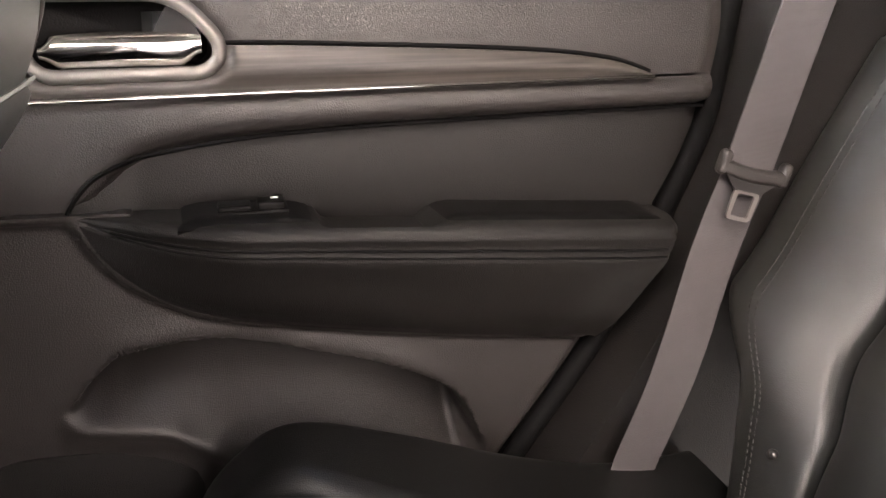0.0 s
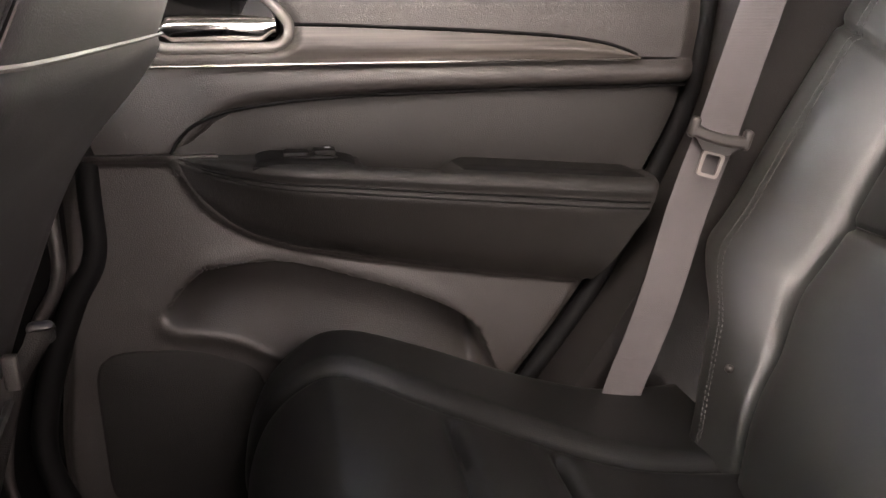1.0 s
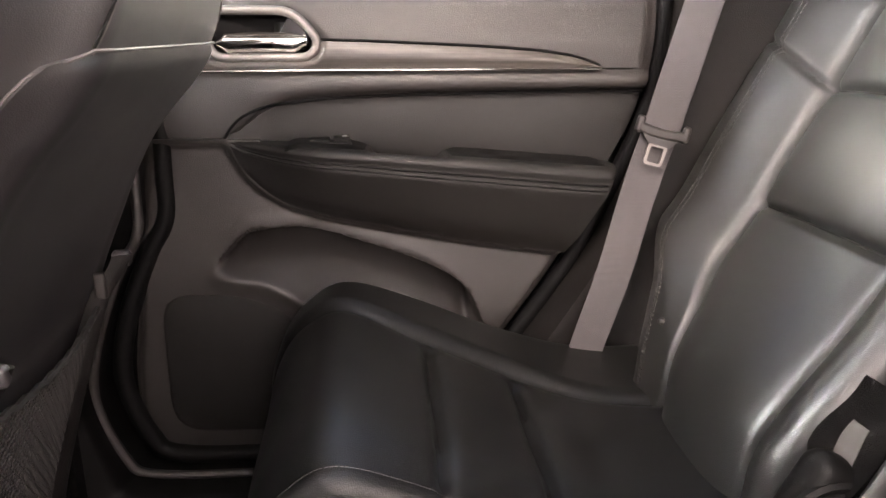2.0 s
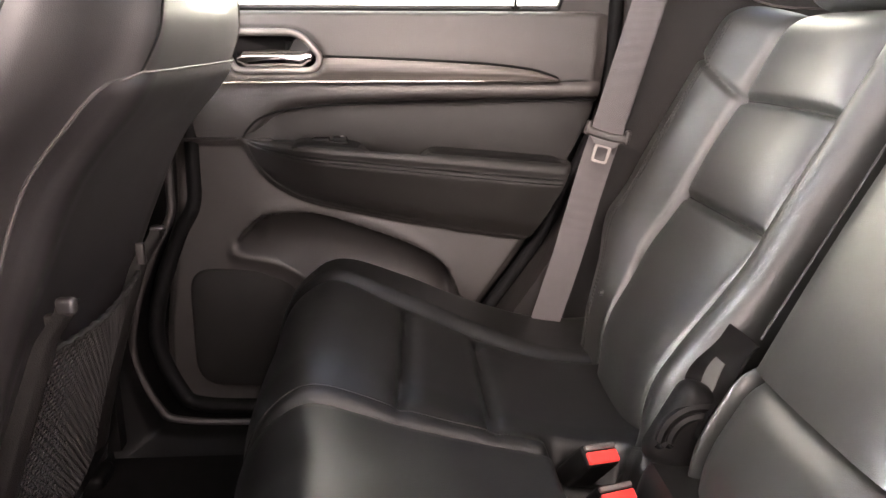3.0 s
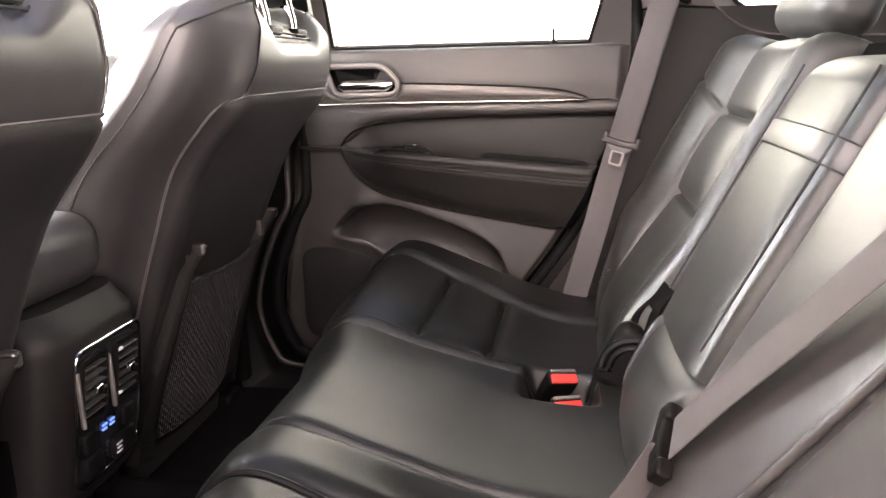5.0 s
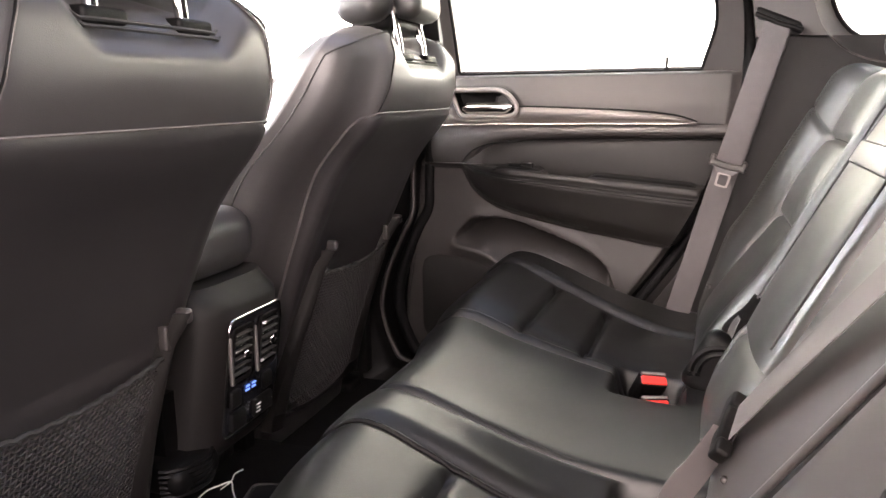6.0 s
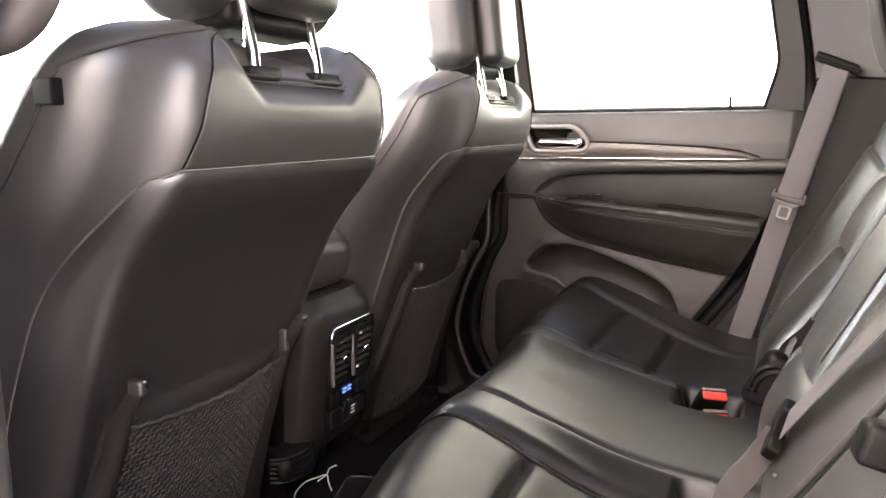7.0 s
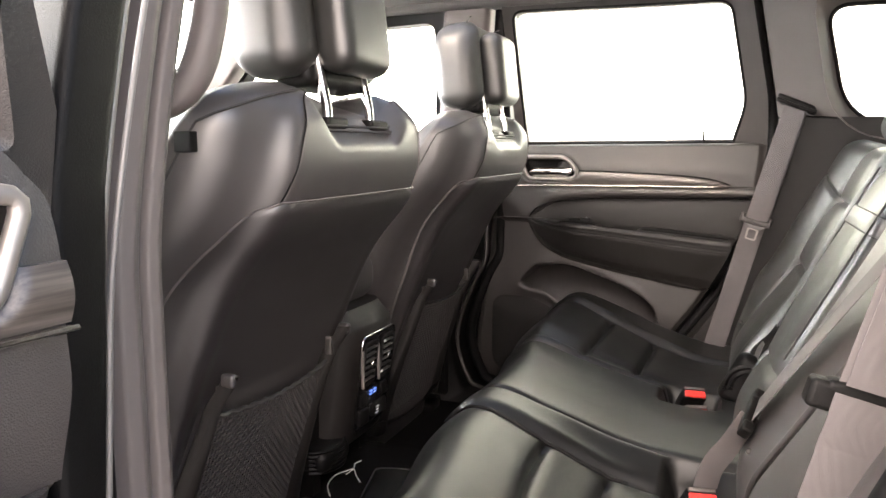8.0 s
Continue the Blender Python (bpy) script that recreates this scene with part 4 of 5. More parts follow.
# ---- the front seats ----
seat_back_x = spline((0.60, -0.385), (0.70, -0.365), (0.80, -0.335), (0.90, -0.30), (1.00, -0.262), (1.05, -0.240), (1.09, -0.222), (1.13, -0.200), (1.16, -0.177), (1.19, -0.150), (1.215, -0.132), (1.24, -0.120), (1.27, -0.111), (1.31, -0.110), (1.345, -0.127), (1.364, -0.145))
seat_half = spline((0.60, 0.25), (0.80, 0.268), (0.95, 0.280), (1.10, 0.284), (1.20, 0.277), (1.27, 0.268), (1.315, 0.257), (1.34, 0.236), (1.356, 0.190), (1.364, 0.14))
seat_thick = spline((0.60, 1.0), (1.08, 1.0), (1.18, 0.95), (1.25, 0.84), (1.31, 0.62), (1.345, 0.38), (1.364, 0.3))
rear_round = spline((0.0, 0.0), (0.40, 0.001), (0.58, 0.003), (0.63, 0.007), (0.66, 0.014), (0.69, 0.026), (0.72, 0.036), (0.78, 0.050), (0.86, 0.067), (0.93, 0.092), (1.0, 0.14))
front_round = spline((0.0, 0.15), (0.5, 0.165), (0.8, 0.21), (0.95, 0.205), (1.0, 0.15))


def seat_point(q, z, front=False):
    """A point of the front seat's back at height z; q is -1 to 1 across it, on its rear or its front face."""
    a = min(1.0, abs(q))
    off = (front_round(a) if front else rear_round(a)) * seat_thick(z)
    y = seat_half(z) * q
    low = 0.036 * step(0.125, 0.075, abs(y)) * step(1.25, 1.345, z)
    return Vector((seat_back_x(z) - off, y, z - low))


panel_reach = spline((0.63, 0.81), (1.00, 0.81), (1.08, 0.805), (1.13, 0.79), (1.165, 0.77), (1.195, 0.745), (1.213, 0.72), (1.222, 0.69), (1.226, 0.65))

inner_reach = spline((0.63, 0.69), (1.00, 0.70), (1.10, 0.715), (1.16, 0.73), (1.195, 0.735), (1.213, 0.72), (1.222, 0.69), (1.226, 0.65))


def front_seat(low_reach):
    """One front seat; low_reach is how far the back panel goes towards the lower y."""
    root = thing("front_seat", (-0.6, 0, 0.58), "black leather front seat with net pocket on its back", "car seat", "front seats")
    zs = list(np.linspace(0.60, 1.25, 40)) + [1.27, 1.285, 1.30, 1.31, 1.32, 1.328, 1.335, 1.342, 1.348, 1.354, 1.359, 1.362, 1.364]
    n, s = 240, Shape()
    around = [(math.sin(math.pi * (k / 120 - 0.5)), False) for k in range(120)] + [(math.sin(math.pi * (0.5 - k / 120)), True) for k in range(120)]
    for z in zs:
        for q, fr in around:
            s.v.append(seat_point(q, z, fr))
    for i in range(len(zs) - 1):
        for k in range(n):
            a, b = i * n + k, i * n + (k + 1) % n
            s.f.append((a, b, b + n, a + n))
    s.f.append(tuple(reversed(range(n))))
    top = len(s.v)
    last = (len(zs) - 1) * n
    s.v.append(sum((s.v[last + k] for k in range(n)), Vector()) / n)
    for k in range(n):
        s.f.append((last + k, last + (k + 1) % n, top))
    link("backrest", s.v, s.f, LEATHER_LIT, root)

    # moulded panel over the rear face
    def panel(u, v):
        z = lerp(0.63, 1.226, v)
        q = (panel_reach if u > 0.5 else low_reach)(z) * math.sin(math.pi / 2 * (2 * u - 1))
        p = seat_point(q, z)
        y = abs(p.y)
        inset = 0.009 * step(0.182, 0.150, y) * step(1.26, 0.78, z)
        edge = 1 - step(0.0, 0.02, min(u, 1 - u, (1 - v) * 1.2))
        p.x += 0.006 - inset - 0.005 * edge
        p.y *= 1.0 + 0.014 * (1 - edge) * step(0.5, 0.7, abs(q))
        return p

    def panel_in(u, v):
        z = lerp(0.63, 1.226, v)
        p = seat_point((panel_reach if u > 0.5 else low_reach)(z) * math.sin(math.pi / 2 * (2 * u - 1)), z)
        return p.x - 0.02, p.y * 0.96, p.z

    bp = slab(panel, panel_in, 160, 80)
    back = link("back_panel", bp.v, bp.f, SEATBACK, root, "dark moulded seat back panel")
    line = [Vector(panel(0.0, v)) + Vector((0.002, -0.001, 0)) for v in np.linspace(0.12, 1, 40)] + [Vector(panel(u, 1.0)) + Vector((0.003, 0, 0.001)) for u in np.linspace(0.02, 0.98, 50)] + [Vector(panel(1.0, v)) + Vector((0.002, 0.001, 0)) for v in np.linspace(1, 0.12, 40)]
    t = tube(line, 0.0013, 5)
    link("piping", t.v, t.f, THREAD_PALE, root, "pale stitched seam")
    for sg in (-1, 1):
        for aside, r, m in ((0.0, 0.0011, RUBBER), (0.005, 0.0010, THREAD_PALE)):
            t = tube([seat_point(sg * (lerp(0.645, 0.585, (z - 1.225) / 0.12) - aside), z) + Vector((0.0012, 0.0, 0.0005)) for z in np.linspace(1.224, 1.35, 24)], r, 5)
            link("seam", t.v, t.f, m, root)
        rim = [seat_point(sg * 0.975, z) for z in np.linspace(1.02, 1.31, 20)] + [seat_point(sg * lerp(0.975, 0.60, k / 14), lerp(1.314, 1.356, (k / 14) ** 0.6)) for k in range(15)]
        t = tube([p + Vector((0.0008, 0.0008 * sg, 0.0008)) for p in rim], 0.0015, 5)
        link("seam", t.v, t.f, THREAD, root)
    for dz in (0.0, 0.006):
        arc = []
        for y in np.linspace(-0.115, 0.115, 24):
            z = 1.318 - dz + 0.022 * step(0.085, 0.118, abs(y))
            arc.append(Vector((seat_back_x(1.30) - 0.012 - 0.01 * step(0.06, 0.115, abs(y)) + dz * 0.6, y, z - 0.004)))
        t = tube(arc, 0.0018, 5)
        link("seam", t.v, t.f, THREAD_DARK, root)

    for sg in (-1, 1):
        t = tube([seat_point(sg * 0.99, 1.07) + Vector((-0.02, 0.002 * sg, 0))] + [seat_point(sg * q, 1.07 - 0.01 * k, True) + Vector((-0.001, 0.002 * sg, 0)) for k, q in enumerate((0.995, 0.98, 0.95, 0.9))], 0.0016, 5)
        link("seam", t.v, t.f, THREAD_DARK, root)

    # net pocket: two posts and a net between them
    def post(y):
        sg = 1 if y > 0 else -1

        def blade(u, v):
            z = lerp(0.655, 1.008, v)
            w = lerp(0.048, 0.016, step(0.0, 1.0, v) ** 0.8)
            yy = y + sg * (0.014 * step(0.95, 0.66, z) - 0.004) + w * (u - 0.5)
            out = 0.010 + 0.013 * math.sin(math.pi * (0.1 + 0.8 * u)) + 0.010 * step(0.96, 1.0, z)
            return seat_back_x(z) + out, yy, z

        p = slab(blade, lambda u, v: (blade(u, v)[0] - lerp(0.022, 0.010, v), blade(u, v)[1], blade(u, v)[2]), 10, 36)
        o = link("pocket_post", p.v, p.f, TRIM_REAR, back, "black tapered pocket post with hooked tip")
        h = rbox((seat_back_x(1.0) + 0.024, y - sg * 0.001, 1.003), (0.020, 0.012, 0.018), 0.005, 4)
        link("hook", h.v, h.f, SEATBACK, o)
        n = rbox((seat_back_x(0.975) + 0.012, y - sg * 0.012, 0.976), (0.012, 0.009, 0.030), 0.003, 3)
        link("net_clip", n.v, n.f, TRIM, o)

    post(-0.147)
    post(0.147)
    net = Shape()
    zlo, zhi = 0.665, 0.948

    def net_at(y, z):
        sag = 0.012 * math.cos(y / 0.147 * math.pi / 2)
        return Vector((seat_back_x(z) + 0.012 + sag, y, z))

    for k in range(47):
        t = tube([net_at(lerp(-0.14, 0.14, i / 44), lerp(zlo, zhi - 0.010 * math.cos(lerp(-1, 1, i / 44) * math.pi / 2), k / 46) + 0.0016 * (-1) ** (i + k)) for i in range(45)], 0.0010, 4)
        net.add(t.v, t.f)
    for k in range(45):
        t = tube([net_at(lerp(-0.14, 0.14, k / 44), lerp(zlo, zhi - 0.010 * math.cos(lerp(-1, 1, k / 44) * math.pi / 2), i / 12)) for i in range(13)], 0.0008, 4)
        net.add(t.v, t.f)
    o = link("net", net.v, net.f, NET, back, "black elastic net", smooth=False)
    hem = []
    for k in range(40):
        y = lerp(-0.142, 0.142, k / 39)
        hem.append(net_at(y, 0.951 - 0.010 * math.cos(y / 0.147 * math.pi / 2) + 0.0018 * math.sin(k * 1.9)) + Vector((0.002, 0, 0)))
    t = tube(hem, 0.0034, 6)
    link("hem", t.v, t.f, THREAD_DARK, o, "gathered elastic hem")
    low = slab(lambda u, v: (seat_back_x(0.66) + 0.03 - 0.10 * v, lerp(-0.18, 0.18, u), 0.665 - 0.07 * v + 0.03 * abs(2 * u - 1) ** 3), lambda u, v: (seat_back_x(0.66) - 0.02 - 0.10 * v, lerp(-0.17, 0.17, u), 0.68 - 0.07 * v), 24, 6)
    link("lower_lip", low.v, low.f, TRIM_DARK, back, "curved lower edge of the back panel")

    # cushion, rail covers
    c = rbox((-0.66, 0, 0.80), (0.56, 0.50, 0.20), 0.07, 5, (4, 4, 2))
    link("cushion", c.v, c.f, LEATHER, root)
    for y in (-0.19, 0.19):
        r = rbox((-0.58, y, 0.615), (0.36, 0.045, 0.05), 0.008, 3)
        link("rail", r.v, r.f, TRIM_DARK, root)
        f = rbox((-0.395, y, 0.60), (0.06, 0.06, 0.035), 0.010, 3)
        link("rail_cover", f.v, f.f, TRIM_DARK, root)
    side = slab(lambda u, v: (lerp(-0.90, -0.36, u), 0.262, lerp(0.62, 0.80 + 0.05 * u, v)), lambda u, v: (lerp(-0.90, -0.36, u), 0.235, lerp(0.62, 0.80 + 0.05 * u, v)), 6, 4)
    for sg in (-1, 1):
        link("side_cover", [Vector((p.x, p.y * sg, p.z)) for p in side.v], side.f, TRIM_DARK, root)

    # headrest
    h = rbox((0, 0, 0), (0.095, 0.250, 0.178), 0.034, 5, (2, 6, 4))
    m = Matrix.Translation((-0.187, 0, 1.461)) @ Euler((0, radians(-6), 0)).to_matrix().to_4x4()

    def head(p):
        q = Vector(p)
        q.y *= 1 - 0.16 * step(0.0, 0.09, q.z) * (q.z / 0.09)
        q.x -= 0.10 * (q.y / 0.131) ** 2 * 0.18
        if abs(q.y) < 0.075 and q.x > 0:
            q.x -= 0.012
        return m @ q

    h.warp(head)
    hr = link("headrest", h.v, h.f, LEATHER, root, "padded black leather headrest")
    c = rbox((0.038, 0, -0.012), (0.055, 0.132, 0.150), 0.024, 4, (1, 4, 4))
    c.warp(lambda p: m @ Vector((p.x + 0.012, p.y, p.z)))
    link("rear_cover", c.v, c.f, LEATHER, hr)
    low = rbox((0.0, 0, -0.084), (0.055, 0.16, 0.034), 0.014, 4, (1, 3, 1))
    low.warp(lambda p: m @ p)
    link("lower_cover", low.v, low.f, TRIM_DARK, hr)
    for y in (-0.057, 0.057):
        t = tube([(-0.138, y, 1.29), (-0.142, y, 1.34), (-0.155, y, 1.40)], 0.0065, 12)
        link("post", t.v, t.f, CHROME, hr, "polished steel headrest post")
        g = rbox((-0.142, y, 1.318), (0.036, 0.050, 0.014), 0.005, 3)
        link("post_guide", g.v, g.f, TRIM_DARK, root)
    for sg in (-1, 1):
        t = tube([m @ Vector((lerp(-0.03, 0.04, k / 12) - 0.01, sg * (0.10 - 0.02 * step(0, 0.09, 0.09 * math.sin(k / 12 * math.pi))), -0.08 + 0.172 * math.sin(k / 12 * math.pi / 2))) for k in range(13)], 0.0015, 5)
        link("seam", t.v, t.f, THREAD_DARK, hr)
    return root


seat = front_seat(inner_reach)
seat.location = (-0.6, 0.375, 0.58)
driver = front_seat(panel_reach)
driver.location = (-0.575, -0.347, 0.58)
tag = rbox((-0.168, -0.603, 1.294), (0.022, 0.012, 0.022), 0.002, 2)
link("fabric_tag", tag.v, tag.f, RUBBER, driver, "small black fabric tag")


# ---- the centre console ----
console = thing("centre_console", (-0.5, 0.015, 0.6), "dark centre console with rear air vents", "console")


def console_face(u, v):
    z = lerp(0.66, 0.992, v)
    w = 0.100 + 0.012 * step(0.80, 0.66, z)
    y = lerp(-w, w, u)
    x = lerp(-0.292, -0.262, step(0.70, 1.0, z))
    bend = 0.03 * abs(2 * u - 1) ** 5
    return x - bend - 0.03 * step(0.96, 0.992, z) - 0.078 * step(0.752, 0.672, z), 0.015 + y, z


cf = slab(console_face, lambda u, v: (-1.05, 0.015 + lerp(-0.095, 0.095, u), lerp(0.64, 0.99, v)), 32, 24)
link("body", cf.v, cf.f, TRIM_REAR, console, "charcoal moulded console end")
lid = rbox((-0.525, 0.015, 1.04), (0.44, 0.205, 0.10), 0.042, 5, (3, 3, 2))
link("lid", lid.v, lid.f, LEATHER_LIT, console, "padded black leather lid")


def vent_pt(y, z, d=0.0):
    x = lerp(-0.292, -0.262, step(0.70, 1.0, z))
    return Vector((x + d, 0.015 + y, z))


loop = resample(rounded_loop([(-0.066, 0.765), (0.062, 0.765), (0.072, 0.80), (0.070, 0.945), (-0.064, 0.945)], (0.012, 0.02, 0.03, 0.012, 0.012), 5), 72)
pl = Shape()
for k, d in ((1.0, 0.002), (0.97, 0.006), (0.0, 0.006)):
    pl.v += [vent_pt(p.x * k, lerp(0.855, p.y, k), d) for p in loop]
for r in range(2):
    pl.f += [(r * 72 + i, r * 72 + (i + 1) % 72, (r + 1) * 72 + (i + 1) % 72, (r + 1) * 72 + i) for i in range(72)]
plate = link("vent_plate", pl.v, pl.f, BLACK_GLOSS, console, "gloss black vent panel")
t = tube([vent_pt(p.x, p.y, 0.005) for p in loop], 0.0026, 8, closed=True, up=(1, 0, 0))
link("chrome_ring", t.v, t.f, CHROME, plate, "thin chrome ring")
for yc in (-0.036, 0.034):
    f = ring_panel([vent_pt(yc + p.x, p.y, 0.007) for p in resample(rounded_loop([(-0.022, 0.853), (0.022, 0.853), (0.022, 0.928), (-0.022, 0.928)], 0.006, 4), 40)],
                   [vent_pt(yc + p.x, p.y, 0.007) for p in resample(rounded_loop([(-0.026, 0.848), (0.026, 0.848), (0.026, 0.933), (-0.026, 0.933)], 0.008, 4), 40)], (0.005, 0, 0))
    fr = link("vent_frame", f.v, f.f, TRIM_DARK, plate)
    for k in range(6):
        z = 0.861 + 0.012 * k
        b = rbox(vent_pt(yc, z, 0.008), (0.010, 0.042, 0.0022), 0.0008, 2)
        link("vane", b.v, b.f, TRIM, fr)
    kn = rbox(vent_pt(yc + 0.003, 0.889, 0.014), (0.008, 0.012, 0.012), 0.003, 3)
    link("vane_knob", kn.v, kn.f, CHROME, fr, "chrome vane knob")
    w = rbox(vent_pt(yc - 0.028 if yc < 0 else 0.0, 0.886, 0.010), (0.006, 0.005, 0.072), 0.002, 3)
    link("thumb_wheel", w.v, w.f, SATIN, plate, "silver thumb strip")
for y, z in ((0.016, 0.922), (0.016, 0.862)):
    b = rbox(vent_pt(y, z, 0.012), (0.003, 0.008, 0.004), 0.001, 2)
    link("vent_mark", b.v, b.f, WHITE_PRINT, plate)
for y in (-0.012, 0.004):
    for dz in (0.0, 0.006):
        b = rbox(vent_pt(y, 0.824 + dz, 0.008), (0.002, 0.010, 0.003), 0.0006, 1)
        link("indicator", b.v, b.f, BLUE_GLOW, plate, "lit blue seat-heat mark")
for y in (-0.044, 0.040):
    b = rbox(vent_pt(y, 0.822, 0.008), (0.008, 0.026, 0.026), 0.004, 3)
    link("heater_button", b.v, b.f, TRIM_DARK, plate)
for y, w in ((-0.036, 0.036), (0.03, 0.05)):
    b = rbox(vent_pt(y, 0.786, 0.008), (0.010, w, 0.030), 0.004, 3)
    o = link("socket_cover", b.v, b.f, TRIM_DARK, plate)
for k in range(3):
    b = rbox(vent_pt(0.012, 0.780 + 0.006 * k, 0.014), (0.002, 0.012 - 0.003 * (k % 2), 0.002), 0.0005, 1)
    link("socket_mark", b.v, b.f, WHITE_PRINT, plate)
foot = thing("air_duct", (-0.33, -0.14, 0.66), "black ribbed duct cover beside the console foot", "duct cover")
s = rbox((-0.328, -0.095, 0.737), (0.08, 0.10, 0.046), 0.02, 4)
link("cover", s.v, s.f, TRIM_DARK, foot)
for k in range(6):
    z = 0.719 + 0.0075 * k
    arc = [(-0.332 + 0.046 * math.cos(g), -0.095 + 0.054 * math.sin(g), z) for g in np.linspace(-1.3, 1.3, 14)]
    t = tube(smooth_path(arc, 2), 0.0032, 6)
    link("rib", t.v, t.f, TRIM_DARK, foot)


# ---- floor, sills, pillars ----
def floor_z(x, y):
    hump = 0.075 * step(0.24, 0.14, abs(y - 0.015))
    toe = 0.10 * step(-1.15, -1.5, x)
    under = 0.10 * step(-0.08, 0.05, x)
    return 0.583 + hump + toe + under


fl = slab(lambda u, v: (lerp(-1.6, 0.45, u), lerp(-0.74, 0.74, v), floor_z(lerp(-1.6, 0.45, u), lerp(-0.74, 0.74, v)) + 0.002 * noise.noise(Vector((u * 60, v * 60, 0)))), lambda u, v: (lerp(-1.6, 0.45, u), lerp(-0.74, 0.74, v), 0.54), 120, 90)
tagged(link("floor", fl.v, fl.f, CARPET), "black carpeted car floor with centre tunnel", "floor", kind="structure")
for sg in (-1, 1):
    mat = rbox((-0.24, 0.43 * sg, 0.592), (0.30, 0.40, 0.012), 0.005, 2, (8, 8, 1))
    tagged(link("floor_mat", mat.v, mat.f, CARPET, at=(-0.24, 0.43 * sg, 0.586)), "black carpet floor mat", "floor mat", "rear floor mats")

sill_line = smooth_path([(-0.262, 0, 1.30), (-0.270, 0, 1.06), (-0.274, 0, 0.985), (-0.302, 0, 0.933), (-0.342, 0, 0.835), (-0.356, 0, 0.745), (-0.327, 0, 0.655), (-0.287, 0, 0.624), (-0.134, 0, 0.618), (0.05, 0, 0.625)], 8)


def side_trim(sg):
    """Pillar foot and sill cover, with a rounded lip round the door opening."""
    root = thing("sill_trim", (-0.35, 0.70 * sg, 0.6), "dark plastic sill and pillar foot trim with a curved edge", "trim", kind="structure")
    n = len(sill_line) - 1

    def front(u, v):
        p = sill_line[min(n, round(v * n))]
        far = Vector((lerp(-0.44, -0.36, step(0.3, 0.9, v)), 0, lerp(1.32, 0.585, step(0.35, 0.75, v))))
        if v > 0.75:
            far = Vector((p.x, 0, 0.585))
        q = p.lerp(far, u)
        y = 0.690 - 0.018 * step(0.0, 0.25, u) - 0.05 * u * step(0.3, 0.8, v)
        y += 0.03 * (1 - step(0.0, 0.12, u))
        return q.x, y * sg, q.z

    s = slab(front, lambda u, v: (front(u, v)[0], 0.80 * sg, front(u, v)[2]), 16, n)
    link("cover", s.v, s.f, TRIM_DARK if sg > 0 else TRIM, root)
    t = tube([Vector((p.x, 0.700 * sg, p.z)) for p in sill_line], 0.007, 8, up=(0, 1, 0))
    link("lip", t.v, t.f, TRIM, root)
    t = tube([Vector((p.x + 0.03, 0.735 * sg, p.z + 0.012)) for p in sill_line], 0.014, 8, up=(0, 1, 0))
    link("seal", t.v, t.f, RUBBER, root)


side_trim(1)
for sg, nm in ((1, "body_side_right"), (-1, "body_side_left")):
    s = rbox((-0.1, 0.83 * sg, 0.52), (2.6, 0.10, 0.17), 0.02, 2, (8, 1, 1))
    tagged(link(nm, s.v, s.f, PAINT, at=(-0.1, 0.83 * sg, 0.52)), "dark painted sill below the doors", "car body", kind="structure")
s = slab(lambda u, v: (lerp(-0.46, -0.26, u) + 0.05 * step(1.25, 1.75, lerp(0.5, 1.72, v)), 0.805 - 0.115 * step(1.25, 1.75, lerp(0.5, 1.72, v)), lerp(0.5, 1.72, v)), lambda u, v: (lerp(-0.46, -0.26, u) + 0.05 * step(1.25, 1.75, lerp(0.5, 1.72, v)), 0.86 - 0.115 * step(1.25, 1.75, lerp(0.5, 1.72, v)), lerp(0.5, 1.72, v)), 4, 24)
tagged(link("body_post_right", s.v, s.f, PAINT, at=(-0.36, 0.82, 0.6)), "dark painted centre post between the doors", "car body", kind="structure")


def pillar(name, foot, head, wx, wy, mat, label):
    """An upright trim box from foot to head."""
    f, h = Vector(foot), Vector(head)
    s = rbox((0, 0, 0.5), (wx, wy, 1.0), min(wx, wy) * 0.3, 4, (2, 2, 12))
    s.warp(lambda p: f.lerp(h, p.z) + Vector((p.x, p.y, 0)))
    ob = tagged(link(name, s.v, s.f, mat, at=foot), label, "pillar", kind="structure")
    return ob


pillar("pillar_b_right", (-0.36, 0.755, 1.25), (-0.30, 0.655, 1.68), 0.13, 0.07, PILLAR, "grey upper centre pillar trim")
bp = thing("pillar_b_left", (-0.17, -0.76, 0.58), "grey centre pillar trim with ribbed edge beside the door opening", "pillar", kind="structure")


def lean_in(z):
    """How far the upper pillar leans into the car, 0 to 1."""
    return min(1.2, max(0.0, (z - 1.18) / 0.55)) ** 1.4


def pillar_left(u, v):
    z = lerp(0.55, 1.70, v)
    sec = [(-0.285, -0.700), (-0.20, -0.690), (-0.155, -0.692), (-0.132, -0.699), (-0.120, -0.711), (-0.113, -0.722), (-0.116, -0.731), (-0.126, -0.735), (-0.126, -0.741), (-0.112, -0.746), (-0.107, -0.757), (-0.111, -0.768), (-0.128, -0.775), (-0.14, -0.786)]
    k = u * (len(sec) - 1)
    i = min(int(k), len(sec) - 2)
    x, y = (lerp(sec[i][j], sec[i + 1][j], k - i) for j in (0, 1))
    lean = lean_in(z)
    return x + 0.010 + 0.035 * lean - 0.03 * step(0.95, 0.6, z), y + 0.115 * lean, z


